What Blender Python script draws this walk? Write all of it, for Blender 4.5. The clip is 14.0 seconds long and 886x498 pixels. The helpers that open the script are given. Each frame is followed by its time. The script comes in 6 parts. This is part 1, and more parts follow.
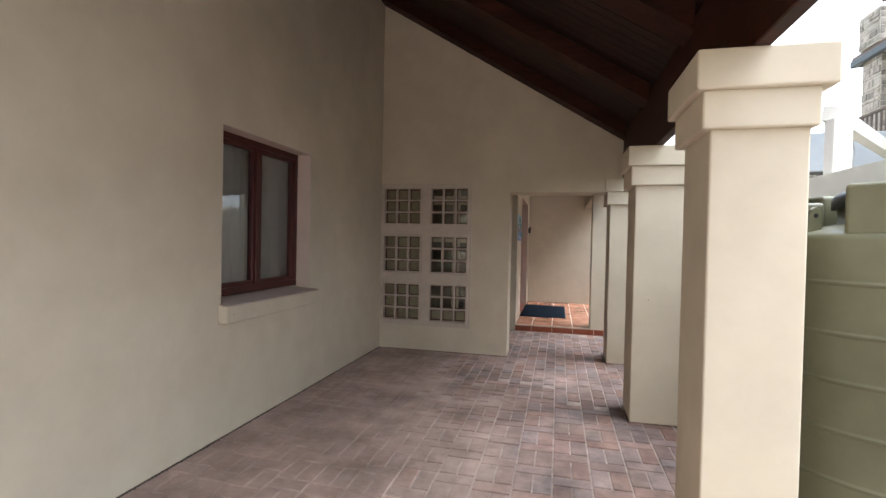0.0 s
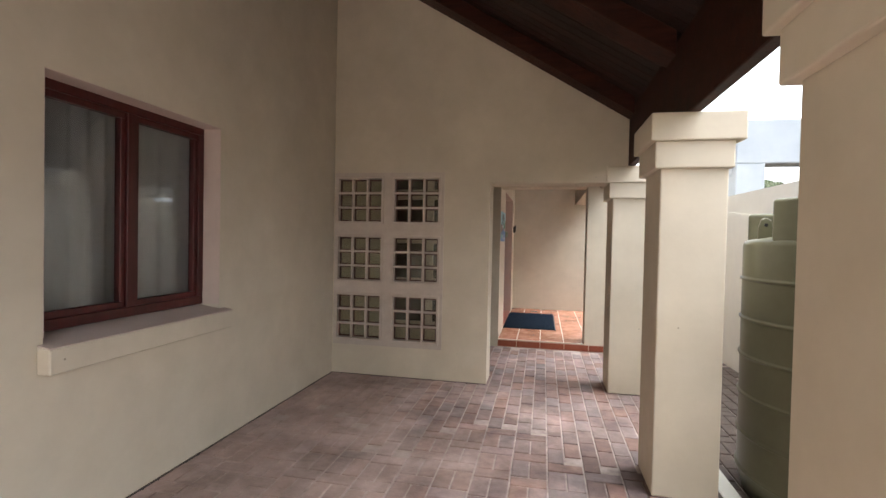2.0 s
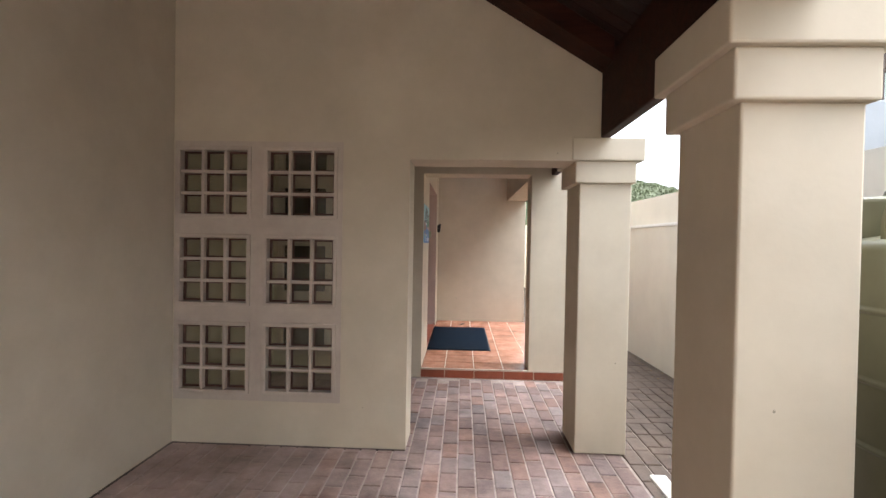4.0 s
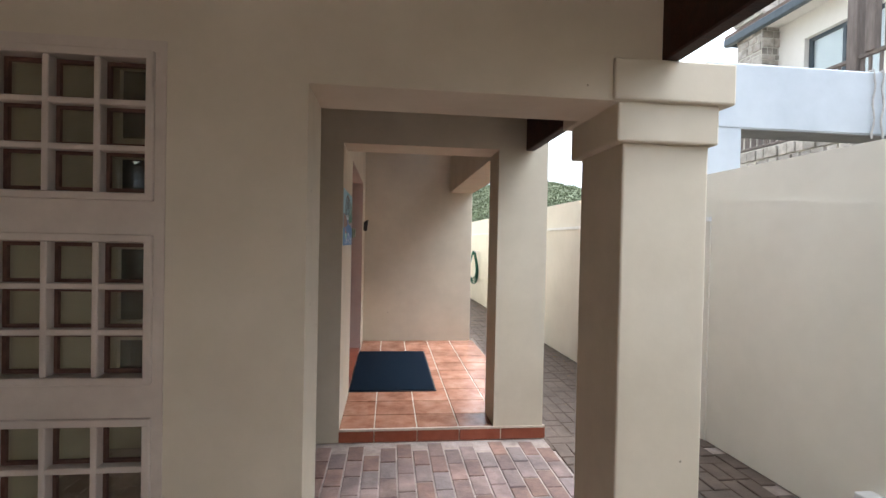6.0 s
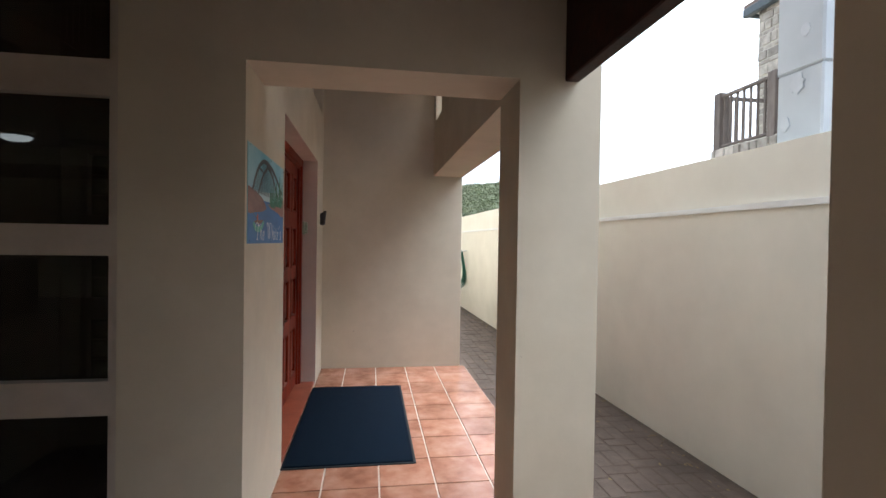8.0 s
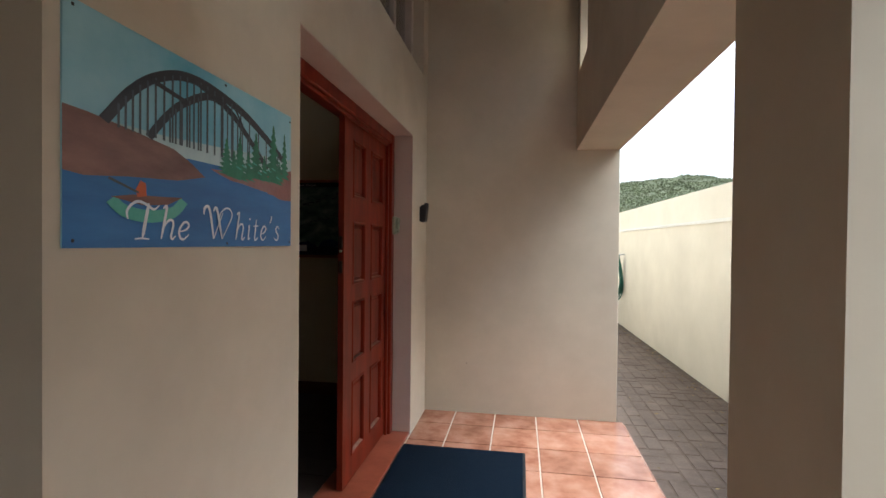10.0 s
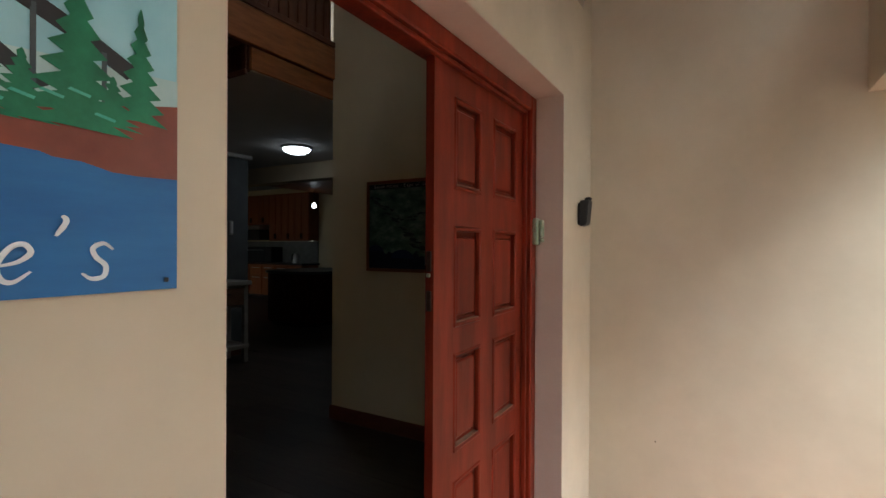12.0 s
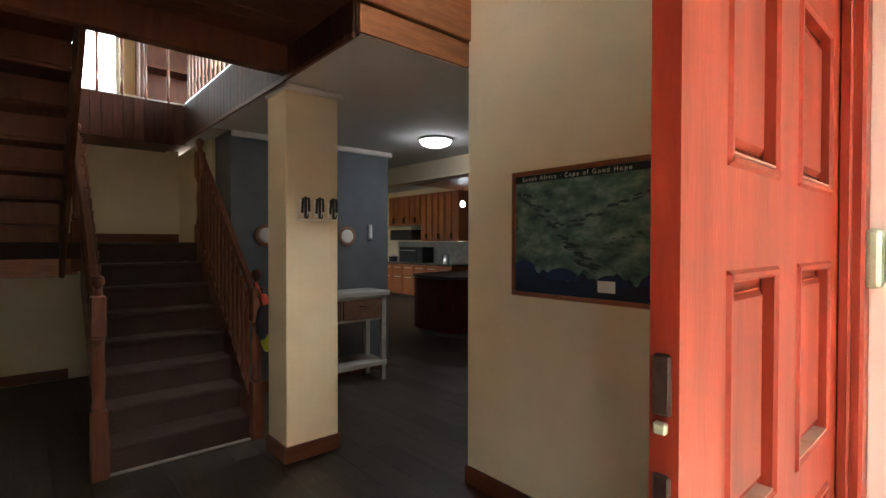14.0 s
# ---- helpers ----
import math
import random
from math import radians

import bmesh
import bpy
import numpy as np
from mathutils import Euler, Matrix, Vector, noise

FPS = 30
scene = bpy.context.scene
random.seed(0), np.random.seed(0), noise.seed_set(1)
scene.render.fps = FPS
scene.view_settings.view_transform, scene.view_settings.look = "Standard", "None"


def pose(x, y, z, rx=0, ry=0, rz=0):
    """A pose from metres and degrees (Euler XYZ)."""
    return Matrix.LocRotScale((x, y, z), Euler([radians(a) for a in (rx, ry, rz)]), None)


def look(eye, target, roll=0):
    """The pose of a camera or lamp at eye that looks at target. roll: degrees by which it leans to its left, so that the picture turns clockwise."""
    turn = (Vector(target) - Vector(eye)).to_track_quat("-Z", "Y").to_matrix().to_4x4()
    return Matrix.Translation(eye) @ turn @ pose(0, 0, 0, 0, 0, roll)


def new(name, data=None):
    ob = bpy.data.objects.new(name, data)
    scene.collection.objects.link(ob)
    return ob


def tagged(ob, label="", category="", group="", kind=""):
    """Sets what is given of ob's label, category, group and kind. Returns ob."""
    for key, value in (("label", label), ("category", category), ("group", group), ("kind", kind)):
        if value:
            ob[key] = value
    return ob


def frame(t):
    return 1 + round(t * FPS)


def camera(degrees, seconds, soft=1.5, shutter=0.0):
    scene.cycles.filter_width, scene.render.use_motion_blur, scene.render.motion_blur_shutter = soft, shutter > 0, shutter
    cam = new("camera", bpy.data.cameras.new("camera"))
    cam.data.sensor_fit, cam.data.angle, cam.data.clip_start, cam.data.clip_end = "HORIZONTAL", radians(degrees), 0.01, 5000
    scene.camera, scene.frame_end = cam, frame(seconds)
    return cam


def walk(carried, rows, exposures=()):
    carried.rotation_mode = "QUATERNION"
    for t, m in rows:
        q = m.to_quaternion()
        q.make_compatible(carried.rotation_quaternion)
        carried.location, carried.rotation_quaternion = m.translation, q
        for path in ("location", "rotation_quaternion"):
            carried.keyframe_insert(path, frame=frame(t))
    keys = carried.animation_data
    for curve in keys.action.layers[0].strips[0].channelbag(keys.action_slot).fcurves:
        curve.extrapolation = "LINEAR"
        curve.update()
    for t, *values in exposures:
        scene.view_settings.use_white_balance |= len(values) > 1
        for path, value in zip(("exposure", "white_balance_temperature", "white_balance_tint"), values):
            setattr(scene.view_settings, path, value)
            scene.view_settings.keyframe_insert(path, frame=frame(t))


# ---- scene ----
cam = camera(85.5, 14.0)
PATH = [
    (0, (0.586, 0.153, 1.393), (0.118, 2.097, 1.359), 1.2),
    (0.5, (0.557, 0.389, 1.405), (0.095, 2.335, 1.367), 1.1),
    (1, (0.554, 0.639, 1.403), (0.1, 2.587, 1.364), 1.2),
    (1.5, (0.545, 0.944, 1.415), (0.109, 2.896, 1.377), 1.1),
    (2, (0.526, 1.258, 1.432), (0.117, 3.215, 1.393), 1.2),
    (2.5, (0.491, 1.61, 1.449), (0.14, 3.578, 1.412), 1.1),
    (3, (0.451, 1.978, 1.438), (0.187, 3.96, 1.404), 1.1),
    (3.2, (0.436, 2.122, 1.438), (0.209, 4.109, 1.406), 1.1),
    (5.3, (0.276, 3.779, 1.453), (0.407, 5.774, 1.424), 1.2),
    (5.5, (0.271, 3.938, 1.461), (0.43, 5.931, 1.43), 1.3),
    (6, (0.286, 4.302, 1.462), (0.509, 6.289, 1.435), 1.2),
    (6.5, (0.307, 4.666, 1.455), (0.589, 6.646, 1.427), 1.2),
    (7, (0.332, 5.025, 1.449), (0.666, 6.997, 1.424), 1.2),
    (7.5, (0.383, 5.413, 1.444), (0.74, 7.38, 1.419), 0.8),
    (8, (0.454, 5.779, 1.443), (0.75, 7.757, 1.415), 0.9),
    (8.2, (0.474, 5.924, 1.451), (0.728, 7.908, 1.421), 0.8),
    (10.3, (0.737, 7.328, 1.44), (0.309, 9.281, 1.417), 0.6),
    (10.5, (0.754, 7.44, 1.442), (0.256, 9.377, 1.418), 0.6),
    (11, (0.735, 7.731, 1.449), (0.078, 9.62, 1.423), 0.7),
    (11.5, (0.693, 7.988, 1.463), (-0.135, 9.809, 1.438), 0.8),
    (12, (0.591, 8.248, 1.482), (-0.426, 9.97, 1.475), 0.3),
    (12.5, (0.46, 8.477, 1.54), (-0.719, 10.092, 1.518), 0.2),
    (13, (0.317, 8.705, 1.565), (-1.001, 10.209, 1.545), 0.2),
    (13.5, (0.155, 8.896, 1.575), (-1.271, 10.299, 1.548), -0.0),
    (14, (-0.011, 9.054, 1.589), (-1.518, 10.369, 1.563), 0.1),
]
EXPO = [(0, 0.8, 5850, 7), (2.0, 1.15, 6050, 9), (3.0, 1.2, 6100, 10), (5.5, 1.0, 5750, 8), (6.5, 0.75, 5720, 7), (7.5, 0.65, 5720, 7), (8.2, 0.65, 5680, 7), (10.3, 0.75, 5850, 6), (11.0, 0.8, 5980, 5),
        (11.5, 0.95, 5950, 4), (12.0, 1.4, 6000, 3), (12.5, 1.8, 6000, 4), (13.0, 2.5, 6050, 6), (13.5, 3.25, 6250, 8), (14.0, 4.2, 6350, 8)]
walk(cam, [(t, look(eye, target, roll)) for t, eye, target, roll in PATH], EXPO)


# ---- world and light ----
world = bpy.data.worlds.new("world")
scene.world = world
world.use_nodes = True
wn = world.node_tree
sky = wn.nodes.new("ShaderNodeTexSky")
sky.sky_type = "NISHITA"
sky.sun_disc = False
sky.sun_elevation = radians(62)
sky.sun_rotation = radians(90)
sky.air_density, sky.dust_density, sky.ozone_density = 1.0, 5.0, 1.0
cloud = wn.nodes.new("ShaderNodeHueSaturation")
cloud.inputs["Saturation"].default_value = 0.15
cloud.inputs["Value"].default_value = 2.5
wn.links.new(sky.outputs[0], cloud.inputs["Color"])
wn.links.new(cloud.outputs[0], wn.nodes["Background"].inputs[0])
wn.nodes["Background"].inputs[1].default_value = 0.15

sun = new("sun", bpy.data.lights.new("sun", "SUN"))
sun.data.energy = 1.3
sun.data.angle = radians(48)
sun.data.color = (1.0, 0.98, 0.95)
sun.matrix_world = look((9.4, 5.0, 18), (0, 5, 0))


# ---- materials ----
def material(name, colours, scale=8.0, rough=0.7, metal=0.0, bump=0.15, bump_scale=None, stretch=(1, 1, 1),
             stain=0.0, stain_scale=0.7, random_value=0.0, island=False, random_hue=0.0, spec=0.4, detail=6.0, film=None, film_scale=0.6, drift=0.13, specks=0.0, film_low=0.10, drift_y=0.0):
    """Colour ramp over noise at one scale, broad stains at another, fine bump."""
    m = bpy.data.materials.new(name)
    m.use_nodes = True
    t = m.node_tree
    N, L = t.nodes, t.links
    b = N["Principled BSDF"]
    co = N.new("ShaderNodeTexCoord")
    mp = N.new("ShaderNodeMapping")
    mp.inputs["Scale"].default_value = stretch
    geo = N.new("ShaderNodeNewGeometry")
    L.new(geo.outputs["Position"], mp.inputs[0])
    n1 = N.new("ShaderNodeTexNoise")
    n1.inputs["Scale"].default_value = scale
    n1.inputs["Detail"].default_value = detail
    n1.inputs["Roughness"].default_value = 0.6
    L.new(mp.outputs[0], n1.inputs[0])
    r = N.new("ShaderNodeValToRGB")
    r.color_ramp.elements[0].position, r.color_ramp.elements[1].position = 0.3, 0.7
    r.color_ramp.elements[0].color = (*colours[0], 1)
    r.color_ramp.elements[1].color = (*colours[-1], 1)
    if len(colours) == 3:
        e = r.color_ramp.elements.new(0.5)
        e.color = (*colours[1], 1)
    L.new(n1.outputs[0], r.inputs[0])
    out = r.outputs[0]
    if stain:
        n2 = N.new("ShaderNodeTexNoise")
        n2.inputs["Scale"].default_value = stain_scale
        n2.inputs["Detail"].default_value = 5
        n2.inputs["Roughness"].default_value = 0.65
        L.new(mp.outputs[0], n2.inputs[0])
        r2 = N.new("ShaderNodeMapRange")
        r2.inputs[1].default_value, r2.inputs[2].default_value = 0.35, 0.7
        r2.inputs[3].default_value, r2.inputs[4].default_value = 1.0 - stain, 1.0 + 0.3 * stain
        L.new(n2.outputs[0], r2.inputs[0])
        mx = N.new("ShaderNodeVectorMath")
        mx.operation = "SCALE"
        L.new(out, mx.inputs[0])
        L.new(r2.outputs[0], mx.inputs["Scale"])
        out = mx.outputs[0]
    if random_value or random_hue:
        hs = N.new("ShaderNodeHueSaturation")
        if island:
            rv = geo.outputs["Random Per Island"]
        else:
            rv = N.new("ShaderNodeObjectInfo").outputs["Random"]
        mr = N.new("ShaderNodeMapRange")
        mr.inputs[3].default_value, mr.inputs[4].default_value = 1 - random_value, 1 + random_value
        L.new(rv, mr.inputs[0])
        L.new(mr.outputs[0], hs.inputs["Value"])
        if random_hue:
            w = N.new("ShaderNodeTexWhiteNoise")
            w.noise_dimensions = "1D"
            L.new(rv, w.inputs["W"])
            mh = N.new("ShaderNodeMapRange")
            mh.inputs[3].default_value, mh.inputs[4].default_value = 0.5 - random_hue, 0.5 + random_hue
            L.new(w.outputs[0], mh.inputs[0])
            L.new(mh.outputs[0], hs.inputs["Hue"])
            ms = N.new("ShaderNodeMapRange")
            ms.inputs[3].default_value, ms.inputs[4].default_value = 0.45, 1.25
            L.new(w.outputs[0], ms.inputs[0])
            L.new(ms.outputs[0], hs.inputs["Saturation"])
        L.new(out, hs.inputs["Color"])
        out = hs.outputs[0]
    if film:
        n4 = N.new("ShaderNodeTexNoise")
        n4.inputs["Scale"].default_value = film_scale
        n4.inputs["Detail"].default_value = 7
        n4.inputs["Roughness"].default_value = 0.62
        L.new(geo.outputs["Position"], n4.inputs[0])
        r4 = N.new("ShaderNodeMapRange")
        r4.inputs[1].default_value, r4.inputs[2].default_value = 0.36, 0.62
        r4.inputs[3].default_value, r4.inputs[4].default_value = film_low, 0.78
        # Dust film; thinning towards +x and +y also puts light falloff into its colour.
        sx = N.new("ShaderNodeSeparateXYZ")
        L.new(geo.outputs["Position"], sx.inputs[0])
        dr = N.new("ShaderNodeMath")
        dr.operation = "MULTIPLY_ADD"
        L.new(sx.outputs[0], dr.inputs[0])
        dr.inputs[1].default_value = -drift
        L.new(n4.outputs[0], dr.inputs[2])
        dy = N.new("ShaderNodeMath")
        dy.operation = "MULTIPLY_ADD"
        L.new(sx.outputs[1], dy.inputs[0])
        dy.inputs[1].default_value, dy.inputs[2].default_value = -drift_y, 4.0 * drift_y
        both = N.new("ShaderNodeMath")
        L.new(dr.outputs[0], both.inputs[0])
        L.new(dy.outputs[0], both.inputs[1])
        L.new(both.outputs[0], r4.inputs[0])
        mf = N.new("ShaderNodeMix")
        mf.data_type = "RGBA"
        L.new(r4.outputs[0], mf.inputs[0])
        L.new(out, mf.inputs[6])
        mf.inputs[7].default_value = (*film, 1)
        n5 = N.new("ShaderNodeTexNoise")
        n5.inputs["Scale"].default_value = film_scale * 2.3
        n5.inputs["Detail"].default_value = 8
        n5.inputs["Roughness"].default_value = 0.7
        L.new(geo.outputs["Position"], n5.inputs[0])
        r5 = N.new("ShaderNodeMapRange")
        r5.inputs[1].default_value, r5.inputs[2].default_value = 0.34, 0.66
        r5.inputs[3].default_value, r5.inputs[4].default_value = 0.62, 1.22
        L.new(n5.outputs[0], r5.inputs[0])
        sc = N.new("ShaderNodeVectorMath")
        sc.operation = "SCALE"
        L.new(mf.outputs[2], sc.inputs[0])
        L.new(r5.outputs[0], sc.inputs["Scale"])
        out = sc.outputs[0]
    if specks:
        vo = N.new("ShaderNodeTexVoronoi")
        vo.inputs["Scale"].default_value = specks
        L.new(geo.outputs["Position"], vo.inputs["Vector"])
        sp = N.new("ShaderNodeSeparateXYZ")
        L.new(vo.outputs["Color"], sp.inputs[0])
        size = N.new("ShaderNodeMath")
        size.operation = "MULTIPLY_ADD"
        L.new(sp.outputs[0], size.inputs[0])
        size.inputs[1].default_value, size.inputs[2].default_value = 0.12, -0.08
        dot = N.new("ShaderNodeMath")
        dot.operation = "LESS_THAN"
        L.new(vo.outputs["Distance"], dot.inputs[0])
        L.new(size.outputs[0], dot.inputs[1])
        md = N.new("ShaderNodeMix")
        md.data_type = "RGBA"
        half = N.new("ShaderNodeMath")
        half.operation = "MULTIPLY"
        L.new(dot.outputs[0], half.inputs[0])
        half.inputs[1].default_value = 0.6
        L.new(half.outputs[0], md.inputs[0])
        L.new(out, md.inputs[6])
        md.inputs[7].default_value = (0.10, 0.08, 0.06, 1)
        out = md.outputs[2]
    L.new(out, b.inputs["Base Color"])
    b.inputs["Roughness"].default_value = rough
    b.inputs["Metallic"].default_value = metal
    b.inputs["Specular IOR Level"].default_value = spec
    if bump:
        n3 = N.new("ShaderNodeTexNoise")
        n3.inputs["Scale"].default_value = bump_scale or scale * 6
        n3.inputs["Detail"].default_value = 4
        L.new(mp.outputs[0], n3.inputs[0])
        bp = N.new("ShaderNodeBump")
        bp.inputs["Strength"].default_value = bump
        bp.inputs["Distance"].default_value = 0.01
        L.new(n3.outputs[0], bp.inputs["Height"])
        L.new(bp.outputs[0], b.inputs["Normal"])
    return m


PLASTER = material("cream_plaster", [(0.572, 0.50, 0.383), (0.622, 0.55, 0.433)], 3, 0.85, bump=0.05, bump_scale=40, stain=0.12, stain_scale=1.1, specks=7.0)
PLASTER_IN = material("indoor_plaster", [(0.70, 0.595, 0.415), (0.75, 0.645, 0.46)], 3, 0.9, bump=0.08, bump_scale=50, stain=0.05)
PLASTER_PINK = material("mauve_reveal_plaster", [(0.54, 0.43, 0.37), (0.60, 0.49, 0.42)], 4, 0.85, bump=0.12, bump_scale=45, stain=0.08)
BOUNDARY = material("boundary_plaster", [(0.79, 0.755, 0.66), (0.85, 0.815, 0.72)], 2, 0.85, bump=0.05, bump_scale=40, stain=0.10, stain_scale=0.6, specks=6.0)
GREY_WALL = material("slate_blue_paint", [(0.105, 0.115, 0.123), (0.135, 0.145, 0.153)], 4, 0.85, bump=0.1, bump_scale=40, stain=0.1)
CEILING = material("white_ceiling_paint", [(0.62, 0.60, 0.57), (0.66, 0.64, 0.61)], 3, 0.9, bump=0.05)
PAINT_WOOD = material("pinkish_white_painted_wood", [(0.50, 0.425, 0.36), (0.56, 0.485, 0.415)], 9, 0.5, bump=0.08, stain=0.12, stain_scale=3)
ROOF_WOOD = material("dark_stained_rafter", [(0.022, 0.006, 0.003), (0.056, 0.014, 0.007)], 4, 0.6, bump=0.2, stretch=(1, 8, 8), stain=0.45, stain_scale=0.9, spec=0.2)
BOARD_WOOD = material("dark_stained_boards", [(0.014, 0.0042, 0.0025), (0.036, 0.010, 0.0055)], 4, 0.65, bump=0.2, stretch=(1, 8, 8), stain=0.4, random_value=0.3, island=True)
DOOR_RED = material("red_varnished_wood", [(0.18, 0.020, 0.009), (0.265, 0.038, 0.017)], 4, 0.36, bump=0.04, bump_scale=40, stretch=(3, 3, 0.5), stain=0.45, stain_scale=3.5, spec=0.2)
DOOR_DUST = material("dusty_ledge", [(0.24, 0.13, 0.09), (0.34, 0.20, 0.15)], 20, 0.9, bump=0.1)
FRAME_BROWN = material("dark_brown_window_wood", [(0.05, 0.008, 0.007), (0.085, 0.014, 0.012)], 6, 0.4, bump=0.1, stretch=(5, 5, 1), stain=0.3)
LOFT_WOOD = material("orange_brown_pine", [(0.19, 0.062, 0.022), (0.31, 0.115, 0.042)], 5, 0.4, bump=0.12, stretch=(7, 1, 7), stain=0.25, stain_scale=2, random_value=0.2)
STAIR_WOOD = material("red_brown_stair_wood", [(0.085, 0.025, 0.012), (0.155, 0.048, 0.022)], 5, 0.58, bump=0.1, stretch=(5, 5, 1), stain=0.25, random_value=0.15)
RAIL_WOOD = material("glossy_dark_rail_wood", [(0.10, 0.03, 0.018), (0.16, 0.055, 0.03)], 6, 0.18, bump=0.03, spec=0.8)
KITCHEN_WOOD = material("cherry_kitchen_wood", [(0.22, 0.062, 0.020), (0.31, 0.096, 0.032)], 4, 0.35, bump=0.05, stretch=(6, 6, 0.8), stain=0.15, random_value=0.12)
ISLAND_WOOD = material("dark_mahogany_panel", [(0.026, 0.006, 0.004), (0.045, 0.010, 0.006)], 4, 0.6, bump=0.05, stretch=(5, 5, 0.8), spec=0.03)
GRANITE = material("black_granite", [(0.012, 0.011, 0.012), (0.05, 0.045, 0.045)], 60, 0.3, bump=0, spec=0.2)
CARPET = material("brown_carpet", [(0.042, 0.023, 0.018), (0.062, 0.035, 0.028)], 60, 0.95, bump=0.5, bump_scale=300, stain=0.15)
LAMINATE = material("dark_laminate_plank", [(0.038, 0.029, 0.023), (0.072, 0.055, 0.043)], 6, 0.42, bump=0.05, stretch=(1, 9, 9), stain=0.2, random_value=0.25)
FASCIA_WOOD = material("dark_glossy_cladding", [(0.035, 0.012, 0.008), (0.075, 0.026, 0.015)], 5, 0.6, spec=0.15, bump=0.12, stretch=(6, 6, 0.8), stain=0.3, random_value=0.25)
SKIRT = material("varnished_skirting", [(0.10, 0.030, 0.016), (0.15, 0.05, 0.026)], 6, 0.4, bump=0.08, stretch=(1, 1, 6))
BRICK = material("clay_paver", [(0.105, 0.060, 0.052), (0.155, 0.087, 0.073), (0.21, 0.128, 0.108)], 9, 0.7, bump=0.35, bump_scale=70, stain=0.25, stain_scale=1.6, random_value=0.30, random_hue=0.012, film=(0.48, 0.35, 0.30), film_scale=1.1, drift=0.15, drift_y=0.05)
BRICK_REST = material("clay_paver_field", [(0.105, 0.060, 0.052), (0.155, 0.087, 0.073), (0.21, 0.128, 0.108)], 9, 0.7, bump=0.35, bump_scale=70, stain=0.25, stain_scale=1.6, random_value=0.26, random_hue=0.012, film=(0.48, 0.35, 0.30), film_scale=1.1, drift=0.15, drift_y=0.05, island=True)
BRICK_GREY = material("weathered_grey_paver", [(0.075, 0.052, 0.041), (0.10, 0.070, 0.055), (0.135, 0.094, 0.075)], 9, 0.75, bump=0.35, bump_scale=70, stain=0.3, stain_scale=1.4, random_value=0.14, island=True, film=(0.115, 0.082, 0.060), film_scale=1.3, drift=0.03, film_low=0.5)
MORTAR = material("dusty_mortar", [(0.27, 0.215, 0.19), (0.43, 0.36, 0.315)], 15, 0.95, bump=0.5, bump_scale=90, stain=0.3, stain_scale=1.2, film=(0.47, 0.365, 0.315), film_scale=1.1, drift=0.15, drift_y=0.05)
MORTAR_DARK = material("mossy_dark_mortar", [(0.06, 0.046, 0.036), (0.13, 0.10, 0.08)], 7, 0.95, bump=0.5, bump_scale=90, stain=0.4, film=(0.115, 0.082, 0.060), film_scale=1.3, drift=0.03, film_low=0.5)
TILE = material("terracotta_glazed_tile", [(0.24, 0.090, 0.050), (0.36, 0.165, 0.102), (0.46, 0.24, 0.168)], 6, 0.27, bump=0.06, bump_scale=30, stain=0.12, stain_scale=4, random_value=0.10)
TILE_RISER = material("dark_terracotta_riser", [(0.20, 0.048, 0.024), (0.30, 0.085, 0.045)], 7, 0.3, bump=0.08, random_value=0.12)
GROUT = material("pale_grout", [(0.50, 0.40, 0.31), (0.60, 0.50, 0.41)], 30, 0.9, bump=0.2)
MAT_RUBBER = material("navy_doormat_rib", [(0.002, 0.006, 0.013), (0.004, 0.011, 0.022)], 120, 0.95, bump=0.6, bump_scale=400, spec=0.1)
MAT_EDGE = material("black_rubber", [(0.008, 0.009, 0.011), (0.013, 0.014, 0.016)], 40, 0.7)
TANK = material("olive_green_plastic", [(0.110, 0.104, 0.060), (0.132, 0.126, 0.076)], 2, 0.42, bump=0.05, bump_scale=12, stain=0.12, stain_scale=2)
BLACK = material("black_plastic", [(0.010, 0.010, 0.012), (0.016, 0.016, 0.018)], 30, 0.45)
BRASS = material("greenish_worn_brass", [(0.27, 0.35, 0.25), (0.46, 0.53, 0.40)], 40, 0.35, metal=0.6, bump=0.05)
STEEL = material("brushed_steel", [(0.52, 0.52, 0.52), (0.64, 0.64, 0.63)], 30, 0.3, metal=0.9, bump=0.03)
WHITE = material("white_plastic", [(0.72, 0.72, 0.70), (0.78, 0.78, 0.76)], 10, 0.4, bump=0.02)
CONCRETE_BLUE = material("pale_blue_grey_render", [(0.44, 0.475, 0.51), (0.49, 0.525, 0.56)], 2, 0.85, bump=0.06, bump_scale=30, stain=0.06, stain_scale=1.0)
SOFFIT_GREY = material("dark_grey_underside", [(0.15, 0.143, 0.135), (0.21, 0.20, 0.19)], 5, 0.9, bump=0.15, stain=0.2)
HOUSE_WHITE = material("white_house_render", [(0.74, 0.71, 0.65), (0.80, 0.77, 0.71)], 2, 0.85, bump=0.1, stain=0.05)
STONE = material("sandstone_block", [(0.26, 0.235, 0.20), (0.40, 0.365, 0.32), (0.52, 0.48, 0.43)], 6, 0.9, bump=0.5, bump_scale=25, stain=0.2, random_value=0.3, island=True)
STONE_JOINT = material("pale_stone_joint", [(0.48, 0.45, 0.39), (0.56, 0.53, 0.46)], 12, 0.95, bump=0.2)
GREY_TIMBER = material("weathered_grey_timber", [(0.13, 0.105, 0.09), (0.21, 0.175, 0.155)], 5, 0.8, bump=0.25, stretch=(5, 5, 0.8), stain=0.25)
GUTTER = material("dark_slate_gutter", [(0.05, 0.065, 0.075), (0.08, 0.10, 0.115)], 8, 0.4, bump=0.02)
ROOF_TILE = material("brown_roof_tile", [(0.13, 0.09, 0.07), (0.22, 0.16, 0.13)], 6, 0.8, bump=0.3, random_value=0.2, island=True)
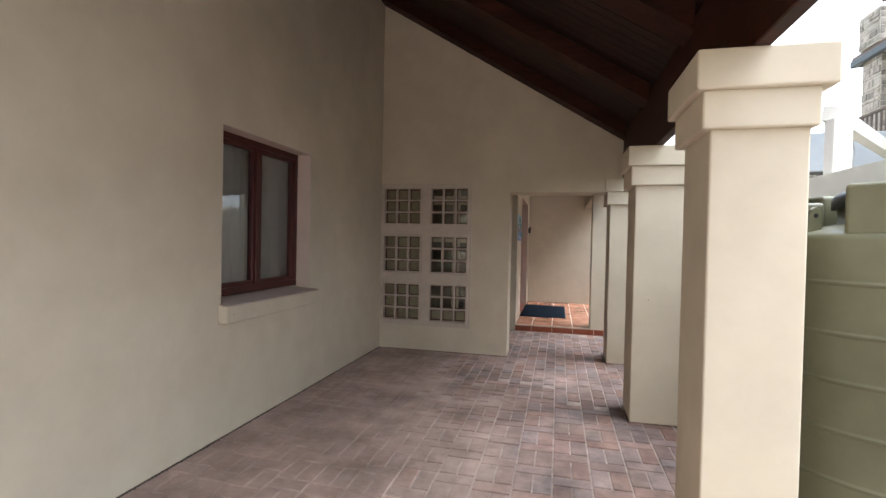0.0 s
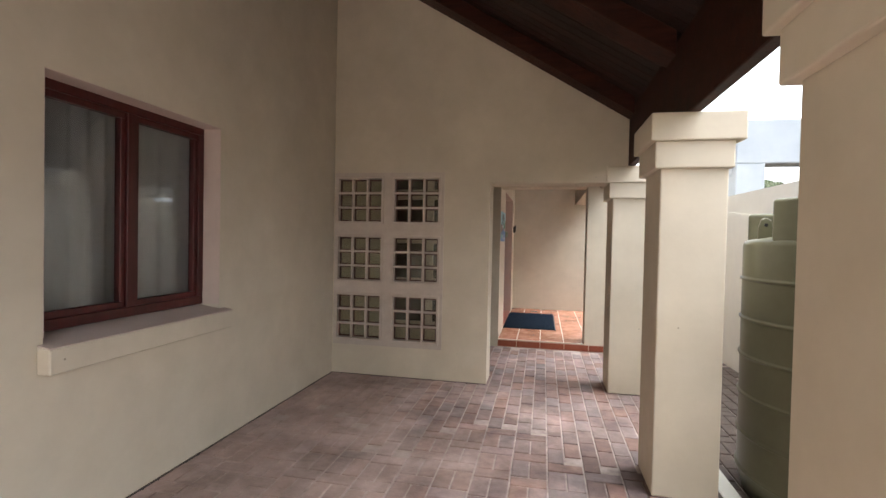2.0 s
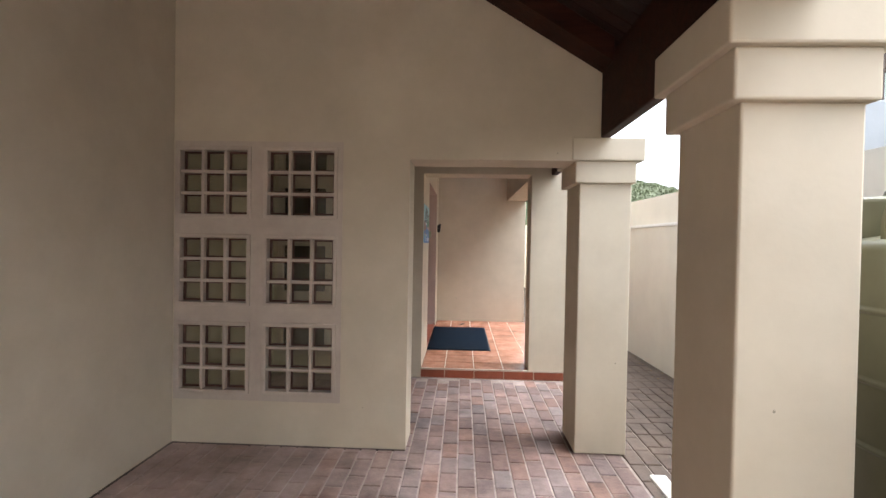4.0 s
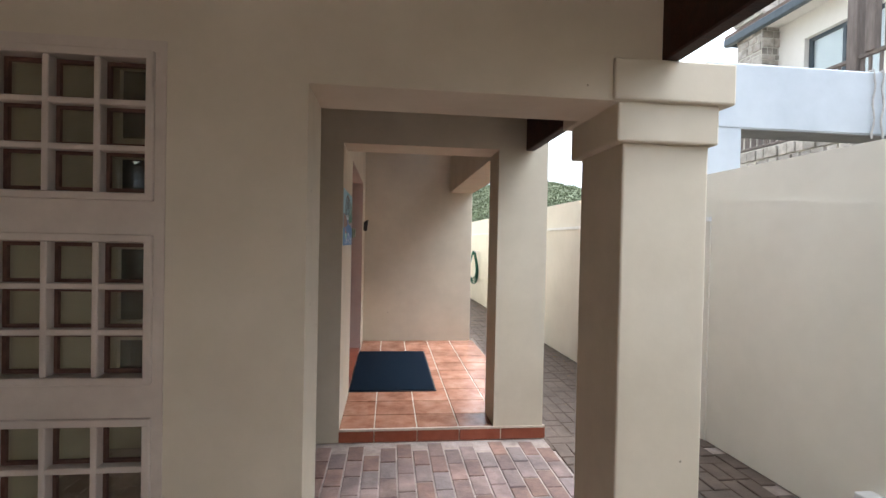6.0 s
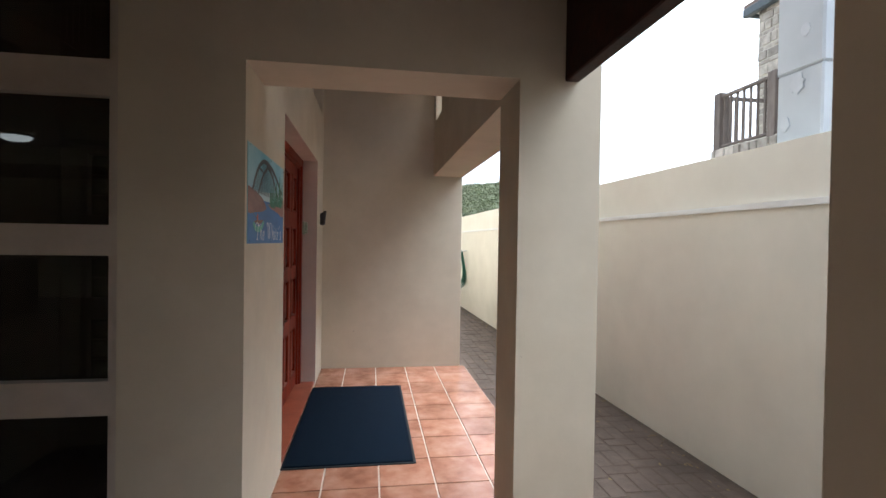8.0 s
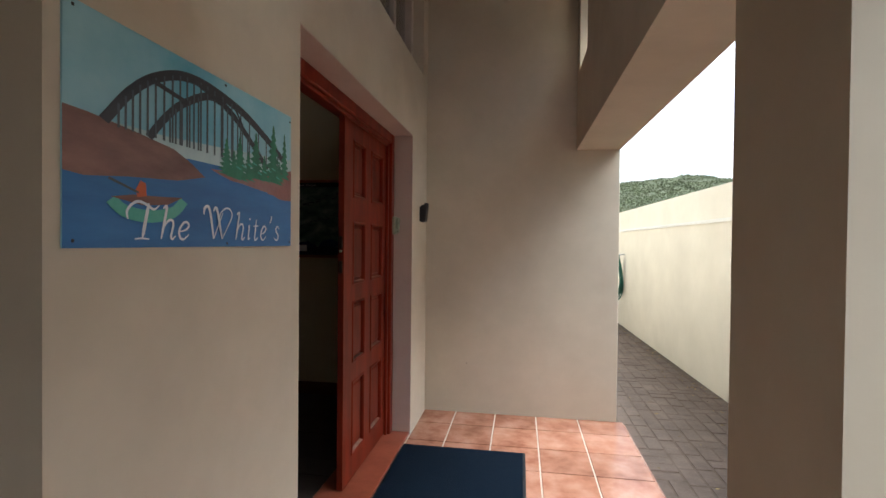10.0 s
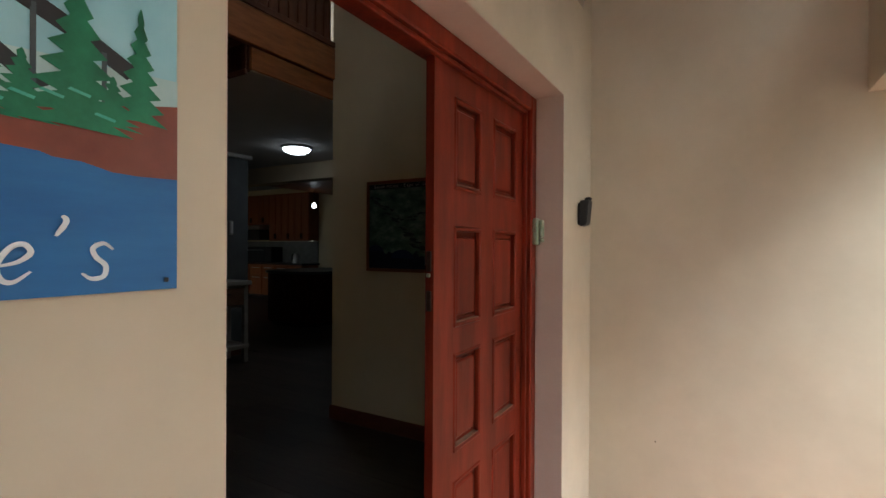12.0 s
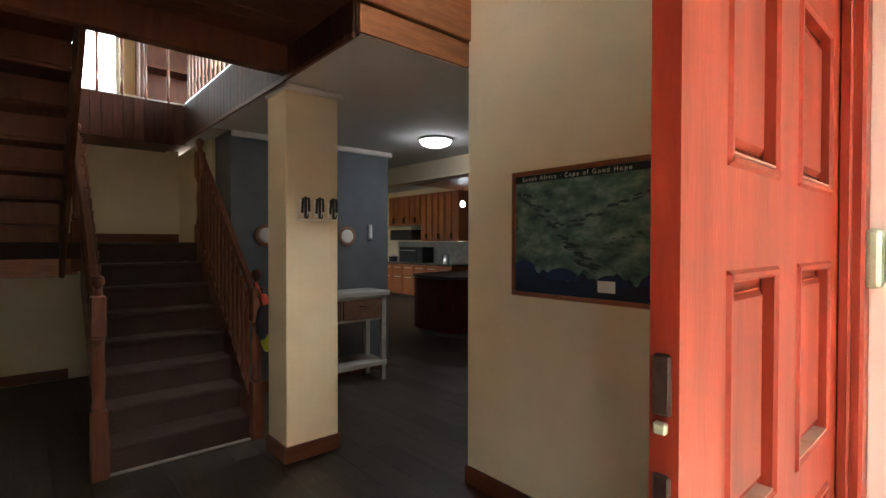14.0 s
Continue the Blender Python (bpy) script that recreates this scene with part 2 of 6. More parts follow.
EARTH = material("dry_ground", [(0.16, 0.14, 0.10), (0.24, 0.21, 0.16)], 2, 0.95, bump=0.5, stain=0.3, stain_scale=0.1)
LEAF = material("hill_scrub_leaf", [(0.08, 0.098, 0.045), (0.11, 0.13, 0.06), (0.155, 0.165, 0.09)], 0.05, 0.8, bump=0, stain=0.35, stain_scale=0.03, random_value=0.28, island=True)
HILL = material("scrub_hillside", [(0.085, 0.10, 0.05), (0.125, 0.138, 0.075)], 0.06, 0.95, bump=0.3, bump_scale=0.6, stain=0.4, stain_scale=0.02)
CURTAIN = material("grey_curtain_cloth", [(0.66, 0.62, 0.60), (0.74, 0.70, 0.68)], 30, 0.9, bump=0.2, bump_scale=200, stretch=(1, 1, 0.2))
HOSE = material("green_hose", [(0.012, 0.085, 0.055), (0.02, 0.13, 0.085)], 20, 0.4)
GREY_TABLE = material("whitewashed_grey_wood", [(0.40, 0.38, 0.35), (0.52, 0.50, 0.46)], 6, 0.6, bump=0.12, stretch=(5, 1, 5), stain=0.2)
DRAWER_WOOD = material("rustic_brown_drawer", [(0.17, 0.085, 0.05), (0.25, 0.13, 0.08)], 6, 0.6, bump=0.12, stretch=(5, 1, 5))
PIC_FRAME = material("brown_picture_frame", [(0.20, 0.065, 0.025), (0.29, 0.10, 0.04)], 8, 0.35, bump=0.05)
PUTTY = material("brown_window_putty", [(0.075, 0.032, 0.022), (0.13, 0.065, 0.045)], 25, 0.8, bump=0.3, stain=0.4, stain_scale=6)
BRONZE = material("dark_bronze", [(0.022, 0.013, 0.010), (0.045, 0.03, 0.024)], 30, 0.4, metal=0.5, bump=0.1)
DIRT = material("dark_grit", [(0.03, 0.024, 0.02), (0.20, 0.155, 0.13)], 9, 0.95, bump=0.5, stain=0.4, stain_scale=3)
DRY_LEAF = material("dry_leaf", [(0.12, 0.075, 0.035), (0.20, 0.15, 0.06)], 20, 0.8, bump=0.1, random_value=0.5, island=True)
SPLASH = material("grey_wall_tile", [(0.17, 0.165, 0.16), (0.24, 0.235, 0.225)], 8, 0.3, bump=0.02)
PEEL = material("peeling_grey_render", [(0.47, 0.505, 0.54), (0.52, 0.55, 0.585)], 12, 0.8)
PATCH = material("peeled_white_paint", [(0.78, 0.78, 0.76), (0.84, 0.84, 0.82)], 12, 0.8)


def plain(name, colour, rough=0.6, metal=0.0):
    return material(name, [tuple(c * 0.92 for c in colour), tuple(min(1, c * 1.06) for c in colour)], 18, rough, metal, bump=0.03)


def glass(name, tint=(0.9, 0.93, 0.93), rough=0.02):
    """Thin pane: clear with a Fresnel reflection."""
    m = bpy.data.materials.new(name)
    m.use_nodes = True
    t = m.node_tree
    N, L = t.nodes, t.links
    N.remove(N["Principled BSDF"])
    tr, gl, mx, fr = (N.new("ShaderNodeBsdfTransparent"), N.new("ShaderNodeBsdfGlossy"), N.new("ShaderNodeMixShader"), N.new("ShaderNodeLayerWeight"))
    tr.inputs[0].default_value = (*tint, 1)
    gl.inputs["Roughness"].default_value = rough
    fr.inputs["Blend"].default_value = 0.5
    pw, ad = N.new("ShaderNodeMath"), N.new("ShaderNodeMath")
    pw.operation, ad.operation = "POWER", "MULTIPLY_ADD"
    pw.inputs[1].default_value, ad.inputs[1].default_value, ad.inputs[2].default_value = 4.0, 0.8, 0.075
    L.new(fr.outputs["Facing"], pw.inputs[0])
    L.new(pw.outputs[0], ad.inputs[0])
    wv = N.new("ShaderNodeTexNoise")
    wv.inputs["Scale"].default_value = 5
    bp = N.new("ShaderNodeBump")
    bp.inputs["Strength"].default_value = 0.03
    L.new(wv.outputs[0], bp.inputs["Height"])
    L.new(bp.outputs[0], gl.inputs["Normal"])
    L.new(ad.outputs[0], mx.inputs[0])
    L.new(tr.outputs[0], mx.inputs[1])
    L.new(gl.outputs[0], mx.inputs[2])
    L.new(mx.outputs[0], N["Material Output"].inputs[0])
    return m


GLASS = glass("window_glass")
GLASS_DARK = glass("tinted_pane_glass", (0.30, 0.30, 0.28))
GLASS_WAVY = glass("old_pane_glass", (0.88, 0.90, 0.82), 0.06)


def emitter(name, colour, power):
    m = bpy.data.materials.new(name)
    m.use_nodes = True
    b = m.node_tree.nodes["Principled BSDF"]
    b.inputs["Base Color"].default_value = (0.9, 0.9, 0.9, 1)
    b.inputs["Emission Color"].default_value = (*colour, 1)
    b.inputs["Emission Strength"].default_value = power
    return m


DOME_GLOW = emitter("lit_opal_glass", (0.92, 0.94, 1.0), 2.2)


# ---- mesh helpers ----
def bevel(bm, w, seg=1):
    if w:
        bmesh.ops.bevel(bm, geom=list(bm.edges), offset=w, segments=seg, affect="EDGES", profile=0.5)
    return bm


def box(x0, x1, y0, y1, z0, z1, w=0.0, seg=1):
    bm = bmesh.new()
    bmesh.ops.create_cube(bm, size=1)
    for v in bm.verts:
        v.co = Vector((x0 + (v.co.x + 0.5) * (x1 - x0), y0 + (v.co.y + 0.5) * (y1 - y0), z0 + (v.co.z + 0.5) * (z1 - z0)))
    return bevel(bm, w, seg)


def extrude(points, axis, a, b, w=0.0):
    """Prism: outline points (two coordinates each) pushed along axis from a to b."""
    bm = bmesh.new()

    def put(p, d):
        return {"x": (d, p[0], p[1]), "y": (p[0], d, p[1]), "z": (p[0], p[1], d)}[axis]
    v0 = [bm.verts.new(put(p, a)) for p in points]
    v1 = [bm.verts.new(put(p, b)) for p in points]
    bm.faces.new(v0)
    bm.faces.new(v1[::-1])
    n = len(points)
    for i in range(n):
        bm.faces.new((v0[i], v0[(i + 1) % n], v1[(i + 1) % n], v1[i]))
    bmesh.ops.recalc_face_normals(bm, faces=bm.faces[:])
    return bevel(bm, w)


def lathe(profile, seg=32, at=(0, 0, 0)):
    """Turned solid from (radius, height) pairs."""
    bm = bmesh.new()
    rings = []
    for r, z in profile:
        rings.append([bm.verts.new((at[0] + r * math.cos(2 * math.pi * i / seg), at[1] + r * math.sin(2 * math.pi * i / seg), at[2] + z)) for i in range(seg)])
    for a, b in zip(rings, rings[1:]):
        for i in range(seg):
            bm.faces.new((a[i], a[(i + 1) % seg], b[(i + 1) % seg], b[i]))
    bm.faces.new(rings[0][::-1])
    bm.faces.new(rings[-1])
    return bm


def tube(points, r, seg=8):
    bm = bmesh.new()
    rings = []
    for i, p in enumerate(points):
        p = Vector(p)
        d = (Vector(points[min(i + 1, len(points) - 1)]) - Vector(points[max(i - 1, 0)])).normalized()
        u = d.orthogonal().normalized() if i == 0 else (u - d * u.dot(d)).normalized()
        v = d.cross(u)
        rings.append([bm.verts.new(p + r * (math.cos(2 * math.pi * k / seg) * u + math.sin(2 * math.pi * k / seg) * v)) for k in range(seg)])
    for a, b in zip(rings, rings[1:]):
        for k in range(seg):
            bm.faces.new((a[k], a[(k + 1) % seg], b[(k + 1) % seg], b[k]))
    bm.faces.new(rings[0][::-1])
    bm.faces.new(rings[-1])
    return bm


def join(*parts):
    out = bmesh.new()
    me = bpy.data.meshes.new("scratch")
    for p in parts:
        p.to_mesh(me)
        out.from_mesh(me)
        p.free()
    bpy.data.meshes.remove(me)
    return out


def mesh_of(name, bm, mat, smooth=False):
    me = bpy.data.meshes.new(name)
    bm.to_mesh(me)
    bm.free()
    me.materials.append(mat)
    if smooth:
        for p in me.polygons:
            p.use_smooth = True
    return me


def part(name, bm, mat, parent=None, label="", smooth=False):
    ob = new(name, mesh_of(name, bm, mat, smooth))
    if parent is not None:
        ob.parent = parent
        ob.matrix_parent_inverse = parent.matrix_basis.inverted()
    if label:
        tagged(ob, label)
    return ob


def structure(name, bm, mat, label, category, smooth=False):
    return tagged(part(name, bm, mat, None, "", smooth), label, category, kind="structure")


def thing(name, at, label, category, group=""):
    ob = new(name)
    ob.empty_display_size = 0.1
    ob.matrix_basis = Matrix.Translation(at)
    return tagged(ob, label, category, group)


def slab_with_holes(u0, u1, z0, z1, holes):
    """Rectangles (a, b, c, d) that fill u0..u1 x z0..z1 around the holes (a, b, c, d)."""
    us = sorted({u0, u1, *[h[0] for h in holes], *[h[1] for h in holes]})
    out = []
    for a, b in zip(us, us[1:]):
        cuts = sorted((h[2], h[3]) for h in holes if h[0] <= a and h[1] >= b)
        z = z0
        for c, d in cuts:
            if c > z:
                out.append((a, b, z, c))
            z = d
        if z < z1:
            out.append((a, b, z, z1))
    return out


def wall_x(x0, x1, u0, u1, z0, z1, holes=()):
    return join(*[box(x0, x1, a, b, c, d) for a, b, c, d in slab_with_holes(u0, u1, z0, z1, list(holes))])


def wall_y(y0, y1, u0, u1, z0, z1, holes=()):
    return join(*[box(a, b, y0, y1, c, d) for a, b, c, d in slab_with_holes(u0, u1, z0, z1, list(holes))])


# ---- plan ----
LEFT = -1.65          # face of the house wall along the veranda
END = 6.0             # face of the wall that closes the veranda
PORCH = 7.8           # front of the raised porch
DECK = 0.095          # porch floor height
DOOR_WALL = -0.055     # face of the wall with the entrance
HALL = 0.10           # indoor floor height
PITCH = 0.617


def roof_z(x):
    return 3.374 - PITCH * x


# ---- setting: walls ----
structure("ground", box(-60, 400, -60, 400, -0.30, -0.06), EARTH, "dry bare ground around the house", "ground")
structure("wall_west", wall_x(LEFT - 0.25, LEFT, -9.0, 8.12, 0, 4.6, [(2.98, 4.17, 0.92, 2.16)]), PLASTER,
          "cream plastered house wall with a deep window opening", "wall")
end_wall = structure("wall_end", join(
    box(LEFT, -1.64, END, END + 0.31, 0, 2.11),
    box(-0.46, 0.0, END, END + 0.31, 0, 2.11, 0.0),
    box(-1.64, -0.46, END, END + 0.31, 0, 0.31),
    box(0.0, 1.16, END, END + 0.31, 2.0, 2.11),
    extrude([(LEFT, 2.11), (1.285, 2.11), (1.285, roof_z(1.285) + 0.149), (LEFT, roof_z(LEFT) + 0.149)], "y", END, END + 0.31)),
    PLASTER, "cream plastered cross wall with a square passage", "wall")
# Added out of view; its height holds back light from the south.
structure("added_wall_south", box(LEFT - 0.25, 1.4, -5.2, -5.0, 0, 6.0), PLASTER, "cream plastered wall added unseen behind the veranda to block light", "wall")
structure("wall_porch", join(
    wall_y(PORCH, 8.12, LEFT, -0.05, 0, 2.66, [(-1.62, -0.52, 0.20, 2.66)]),
    box(1.085, 1.46, PORCH, 8.12, 0, 2.16),
    extrude([(LEFT, 2.66), (-0.05, 2.66), (-0.05, 2.16), (1.285, 2.16), (1.285, roof_z(1.285) + 0.149), (LEFT, roof_z(LEFT) + 0.149)], "y", PORCH, 8.12),
    box(1.285, 1.46, PORCH, 8.12, 2.16, 2.75)),
    PLASTER, "cream plastered porch front with a square opening", "wall")
# The topmost opening is an addition out of view, letting light into the hall.
structure("wall_entrance", wall_x(-0.36, DOOR_WALL, 8.12, 10.94, 0, 5.2, [(8.70, 10.43, 0.0, 2.19), (9.0, 10.78, 2.72, 3.6), (9.6, 10.8, 4.35, 4.95)]), PLASTER,
          "cream plastered entrance wall with a door opening", "wall")
structure("wall_porch_end", box(-0.36, 1.43, 10.94, 11.2, 0, 5.2, 0.004), PLASTER, "cream plastered wall closing the porch", "wall")
structure("wall_outer_beam", join(box(1.11, 1.43, 8.12, 10.94, 2.157, 2.72), box(1.11, 1.43, 8.12, 10.4, 2.72, 3.64), box(1.11, 1.43, 10.80, 10.94, 2.72, 3.64), box(1.11, 1.43, 10.4, 10.8, 3.4, 3.64)),
          PLASTER, "cream plastered beam over the open porch side", "wall")
structure("wall_far_wing", box(1.18, 1.43, 11.2, 24, 0, 3.2), PLASTER, "cream plastered side of the far wing", "wall")
structure("ceiling_porch", box(-0.054, 1.5, 8.12, 11.0, 3.64, 3.74), CEILING, "pale painted porch ceiling", "ceiling")

# roof of the veranda: boards on rafters
boards = []
y = -0.305
while y < PORCH - 0.02:
    y1 = min(y + 0.115, PORCH)
    boards.append(extrude([(1.44, roof_z(1.44) + 0.15), (LEFT, roof_z(LEFT) + 0.15), (LEFT, roof_z(LEFT) + 0.172), (1.44, roof_z(1.44) + 0.172)], "y", y, y1 - 0.006))
    y += 0.115
structure("ceiling_veranda", join(*boards), BOARD_WOOD, "dark stained timber board ceiling", "ceiling")
structure("roof_veranda", extrude([(1.44, roof_z(1.44) + 0.18), (LEFT - 0.4, roof_z(LEFT - 0.4) + 0.18), (LEFT - 0.4, roof_z(LEFT - 0.4) + 0.28), (1.44, roof_z(1.44) + 0.28)], "y", -0.33, PORCH + 0.3),
          ROOF_TILE, "brown tiled sloping roof", "roof")
for y in (0.35, 1.7, 3.05, 4.4, 5.75, 6.9):
    tagged(part("rafter", extrude([(1.285, roof_z(1.285)), (LEFT, roof_z(LEFT)), (LEFT, roof_z(LEFT) + 0.148), (1.285, roof_z(1.285) + 0.148)], "y", y, y + 0.24, 0.004), ROOF_WOOD),
           "dark red-brown stained roof rafter", "rafter", "veranda rafters")
structure("beam", box(1.287, 1.352, -0.305, PORCH - 0.002, 2.157, 2.66, 0.006), ROOF_WOOD, "dark stained timber beam resting on the columns", "beam")


def column(y):
    c = thing("column", (1.335, y, 0), "square cream plastered veranda column with stepped capital", "column", "veranda columns")
    part("shaft", box(1.16, 1.51, y + 0.055, y + 0.45, 0, 1.86, 0.008, 2), PLASTER, c)
    part("lower_capital", box(1.123, 1.53, y + 0.025, y + 0.49, 1.855, 2.005, 0.008, 2), PLASTER, c)
    part("upper_capital", box(1.095, 1.578, y, y + 0.53, 2.003, 2.157, 0.008, 2), PLASTER, c)
    return c


for y in (0.31, 2.2, 4.09, 5.985):
    column(y)

# ---- veranda windows ----
def lattice_window():
    w = tagged(thing("window_1", (-1.05, END, 0.31), "small-paned lattice window in pinkish white painted wood", "window"), kind="structure")
    xs, zs = ((-1.60, -1.12), (-0.985, -0.515)), ((0.38, 0.835), (0.99, 1.445), (1.60, 2.05))
    holes = [(a, b, c, d) for a, b in xs for c, d in zs]
    part("window_frame", wall_y(END - 0.006, END + 0.09, -1.64, -0.46, 0.31, 2.11, holes), PAINT_WOOD, w)
    pane = None
    for a, b, c, d in holes:
        sash = part("sash", join(box(a - 0.022, b + 0.022, END - 0.02, END + 0.01, c - 0.022, c + 0.004, 0.003), box(a - 0.022, b + 0.022, END - 0.02, END + 0.01, d - 0.004, d + 0.022, 0.003),
                                 box(a - 0.022, a + 0.004, END - 0.02, END + 0.01, c, d, 0.003), box(b - 0.004, b + 0.022, END - 0.02, END + 0.01, c, d, 0.003)), PAINT_WOOD, w)
        pw, ph = (b - a) / 3, (d - c) / 3
        for i in (1, 2):
            part("muntin", box(a + i * pw - 0.010, a + i * pw + 0.010, END - 0.012, END + 0.035, c + 0.004, d - 0.004, 0.003), PAINT_WOOD, sash)
            part("muntin", box(a + 0.004, b - 0.004, END - 0.010, END + 0.033, c + i * ph - 0.010, c + i * ph + 0.010, 0.003), PAINT_WOOD, sash)
        for i in range(3):
            for j in range(3):
                xa, xb, za, zb = a + i * pw + 0.008, a + (i + 1) * pw - 0.008, c + j * ph + 0.008, c + (j + 1) * ph - 0.008
                part("putty", join(box(xa, xb, END + 0.028, END + 0.043, za, za + 0.013), box(xa, xb, END + 0.028, END + 0.043, zb - 0.013, zb), box(xa, xa + 0.013, END + 0.028, END + 0.043, za + 0.013, zb - 0.013), box(xb - 0.013, xb, END + 0.028, END + 0.043, za + 0.013, zb - 0.013)), PUTTY, sash)
                bm = box(-pw / 2 + 0.01, pw / 2 - 0.01, -0.002, 0.002, -ph / 2 + 0.01, ph / 2 - 0.01)
                if pane is None:
                    pane = mesh_of("pane", bm, GLASS_WAVY)
                else:
                    bm.free()
                o = new("pane", pane)
                o.parent = sash
                o.visible_shadow = False
                o.matrix_basis = Matrix.Translation((a + (i + 0.5) * pw, END + 0.045, c + (j + 0.5) * ph)) @ Euler((radians(random.uniform(-1.2, 1.2)), 0, radians(random.uniform(-1.2, 1.2)))).to_matrix().to_4x4()
    return w


lattice_window()


def bay_window():
    w = tagged(thing("window_2", (-1.07, PORCH, 0.20), "tall window of large panes in pinkish painted wooden frame", "window"), kind="structure")
    xs, zs = ((-1.56, -1.10), (-0.99, -0.555)), ((0.27, 0.745), (0.88, 1.37), (1.49, 1.99), (2.13, 2.60))
    holes = [(a, b, c, d) for a, b in xs for c, d in zs]
    part("window_frame", wall_y(PORCH + 0.012, PORCH + 0.10, -1.62, -0.52, 0.20, 2.66, holes), PAINT_WOOD, w)
    for a, b, c, d in holes:
        p = part("pane", box(a, b, PORCH + 0.056, PORCH + 0.06, c, d), GLASS_DARK, w)
        p.visible_shadow = False
    return w


bay_window()


def casement_window():
    w = tagged(thing("window_3", (LEFT - 0.14, 3.57, 0.92), "two-light window with dark red-brown wooden frame, curtains drawn behind", "window"), kind="structure")
    y0, y1, z0, z1, x0, x1 = 2.98, 4.17, 0.955, 2.16, LEFT - 0.20, LEFT - 0.13
    part("window_frame", join(box(x0, x1, y0, y1, z0, z0 + 0.055, 0.004), box(x0, x1, y0, y1, z1 - 0.05, z1, 0.004), box(x0, x1, y0, y0 + 0.05, z0 + 0.055, z1 - 0.05, 0.004),
                              box(x0, x1, y1 - 0.05, y1, z0 + 0.055, z1 - 0.05, 0.004), box(x0, x1 + 0.004, 3.545, 3.605, z0 + 0.055, z1 - 0.05, 0.004)), FRAME_BROWN, w)
    for a, b in ((y0 + 0.05, 3.545), (3.605, y1 - 0.05)):
        s = part("sash", join(box(x0 + 0.015, x1 - 0.012, a, b, z0 + 0.055, z0 + 0.09, 0.003), box(x0 + 0.015, x1 - 0.012, a, b, z1 - 0.085, z1 - 0.05, 0.003),
                              box(x0 + 0.015, x1 - 0.012, a, a + 0.032, z0 + 0.09, z1 - 0.085, 0.003), box(x0 + 0.015, x1 - 0.012, b - 0.032, b, z0 + 0.09, z1 - 0.085, 0.003)), FRAME_BROWN, w)
        p = part("pane", box(x0 + 0.03, x0 + 0.034, a + 0.03, b - 0.03, z0 + 0.088, z1 - 0.083), GLASS, s)
        p.visible_shadow = False
    part("window_sill", extrude([(LEFT + 0.075, 0.795), (LEFT + 0.075, 0.912), (LEFT + 0.001, 0.921), (LEFT + 0.001, 0.795)], "y", 2.95, 4.22, 0.006), PLASTER, w, "cream plastered sill front")
    part("sill_top", extrude([(LEFT + 0.0745, 0.9125), (LEFT + 0.0745, 0.9165), (LEFT - 0.20, 0.955), (LEFT - 0.20, 0.9215), (LEFT + 0.001, 0.9215)], "y", 2.953, 4.217), PLASTER_PINK, w, "mauve-grey sill top")
    part("reveal", join(box(LEFT - 0.13, LEFT - 0.001, 4.166, 4.1695, 0.955, 2.16), box(LEFT - 0.13, LEFT - 0.001, 2.9805, 2.984, 0.955, 2.16), box(LEFT - 0.13, LEFT - 0.001, 2.984, 4.166, 2.156, 2.1595)), PLASTER_PINK, w, "mauve-grey painted reveal")
    return w


casement_window()


def curtain(y0, y1, x):
    bm = bmesh.new()
    n = 90
    a, b = [], []
    for i in range(n + 1):
        u = i / n
        dx = 0.018 * math.sin(u * (y1 - y0) * 48 + 1.5 * math.sin(u * 7))
        a.append(bm.verts.new((x + dx, y0 + u * (y1 - y0), 0.35)))
        b.append(bm.verts.new((x + dx * 0.8, y0 + u * (y1 - y0), 2.35)))
    for i in range(n):
        bm.faces.new((a[i], a[i + 1], b[i + 1], b[i]))
    bmesh.ops.solidify(bm, geom=bm.faces[:], thickness=0.004)
    c = thing("curtain", (x, y0, 0.35), "grey pleated curtain hanging behind the window", "curtain", "veranda window curtains")
    part("cloth", bm, CURTAIN, c, smooth=True)
    part("rail", tube([(x, y0 - 0.05, 2.37), (x, y1 + 0.05, 2.37)], 0.012), STEEL, c)


curtain(2.70, 3.60, LEFT - 0.272)
curtain(3.62, 4.45, LEFT - 0.274)

# rooms behind the veranda windows
structure("floor_study", box(-5.2, LEFT - 0.25, 0.5, 6.31, -0.02, 0.08), LAMINATE, "dark laminate floor of the front room", "floor")
structure("wall_study", join(box(-5.3, -5.2, 0.5, 6.31, 0.0, 2.7), box(-5.2, -1.9, 0.4, 0.5, 0, 2.7), box(-5.2, -1.9, 6.31, 6.4, 0, 2.7)), PLASTER_IN, "beige plastered inner wall of the front room", "wall")
structure("ceiling_study", box(-5.3, LEFT - 0.25, 0.4, 6.4, 2.7, 2.8), CEILING, "white painted front room ceiling", "ceiling")
# ---- porch floor ----
structure("floor_porch", box(-0.36, 1.475, PORCH + 0.012, 10.94, -0.05, DECK - 0.006), GROUT, "pale grout bed of the tiled porch floor", "floor")
structure("nosing", box(-0.045, 1.478, PORCH - 0.006, PORCH + 0.012, DECK - 0.014, DECK + 0.002), GROUT, "pale mortar nosing along the porch step", "trim")


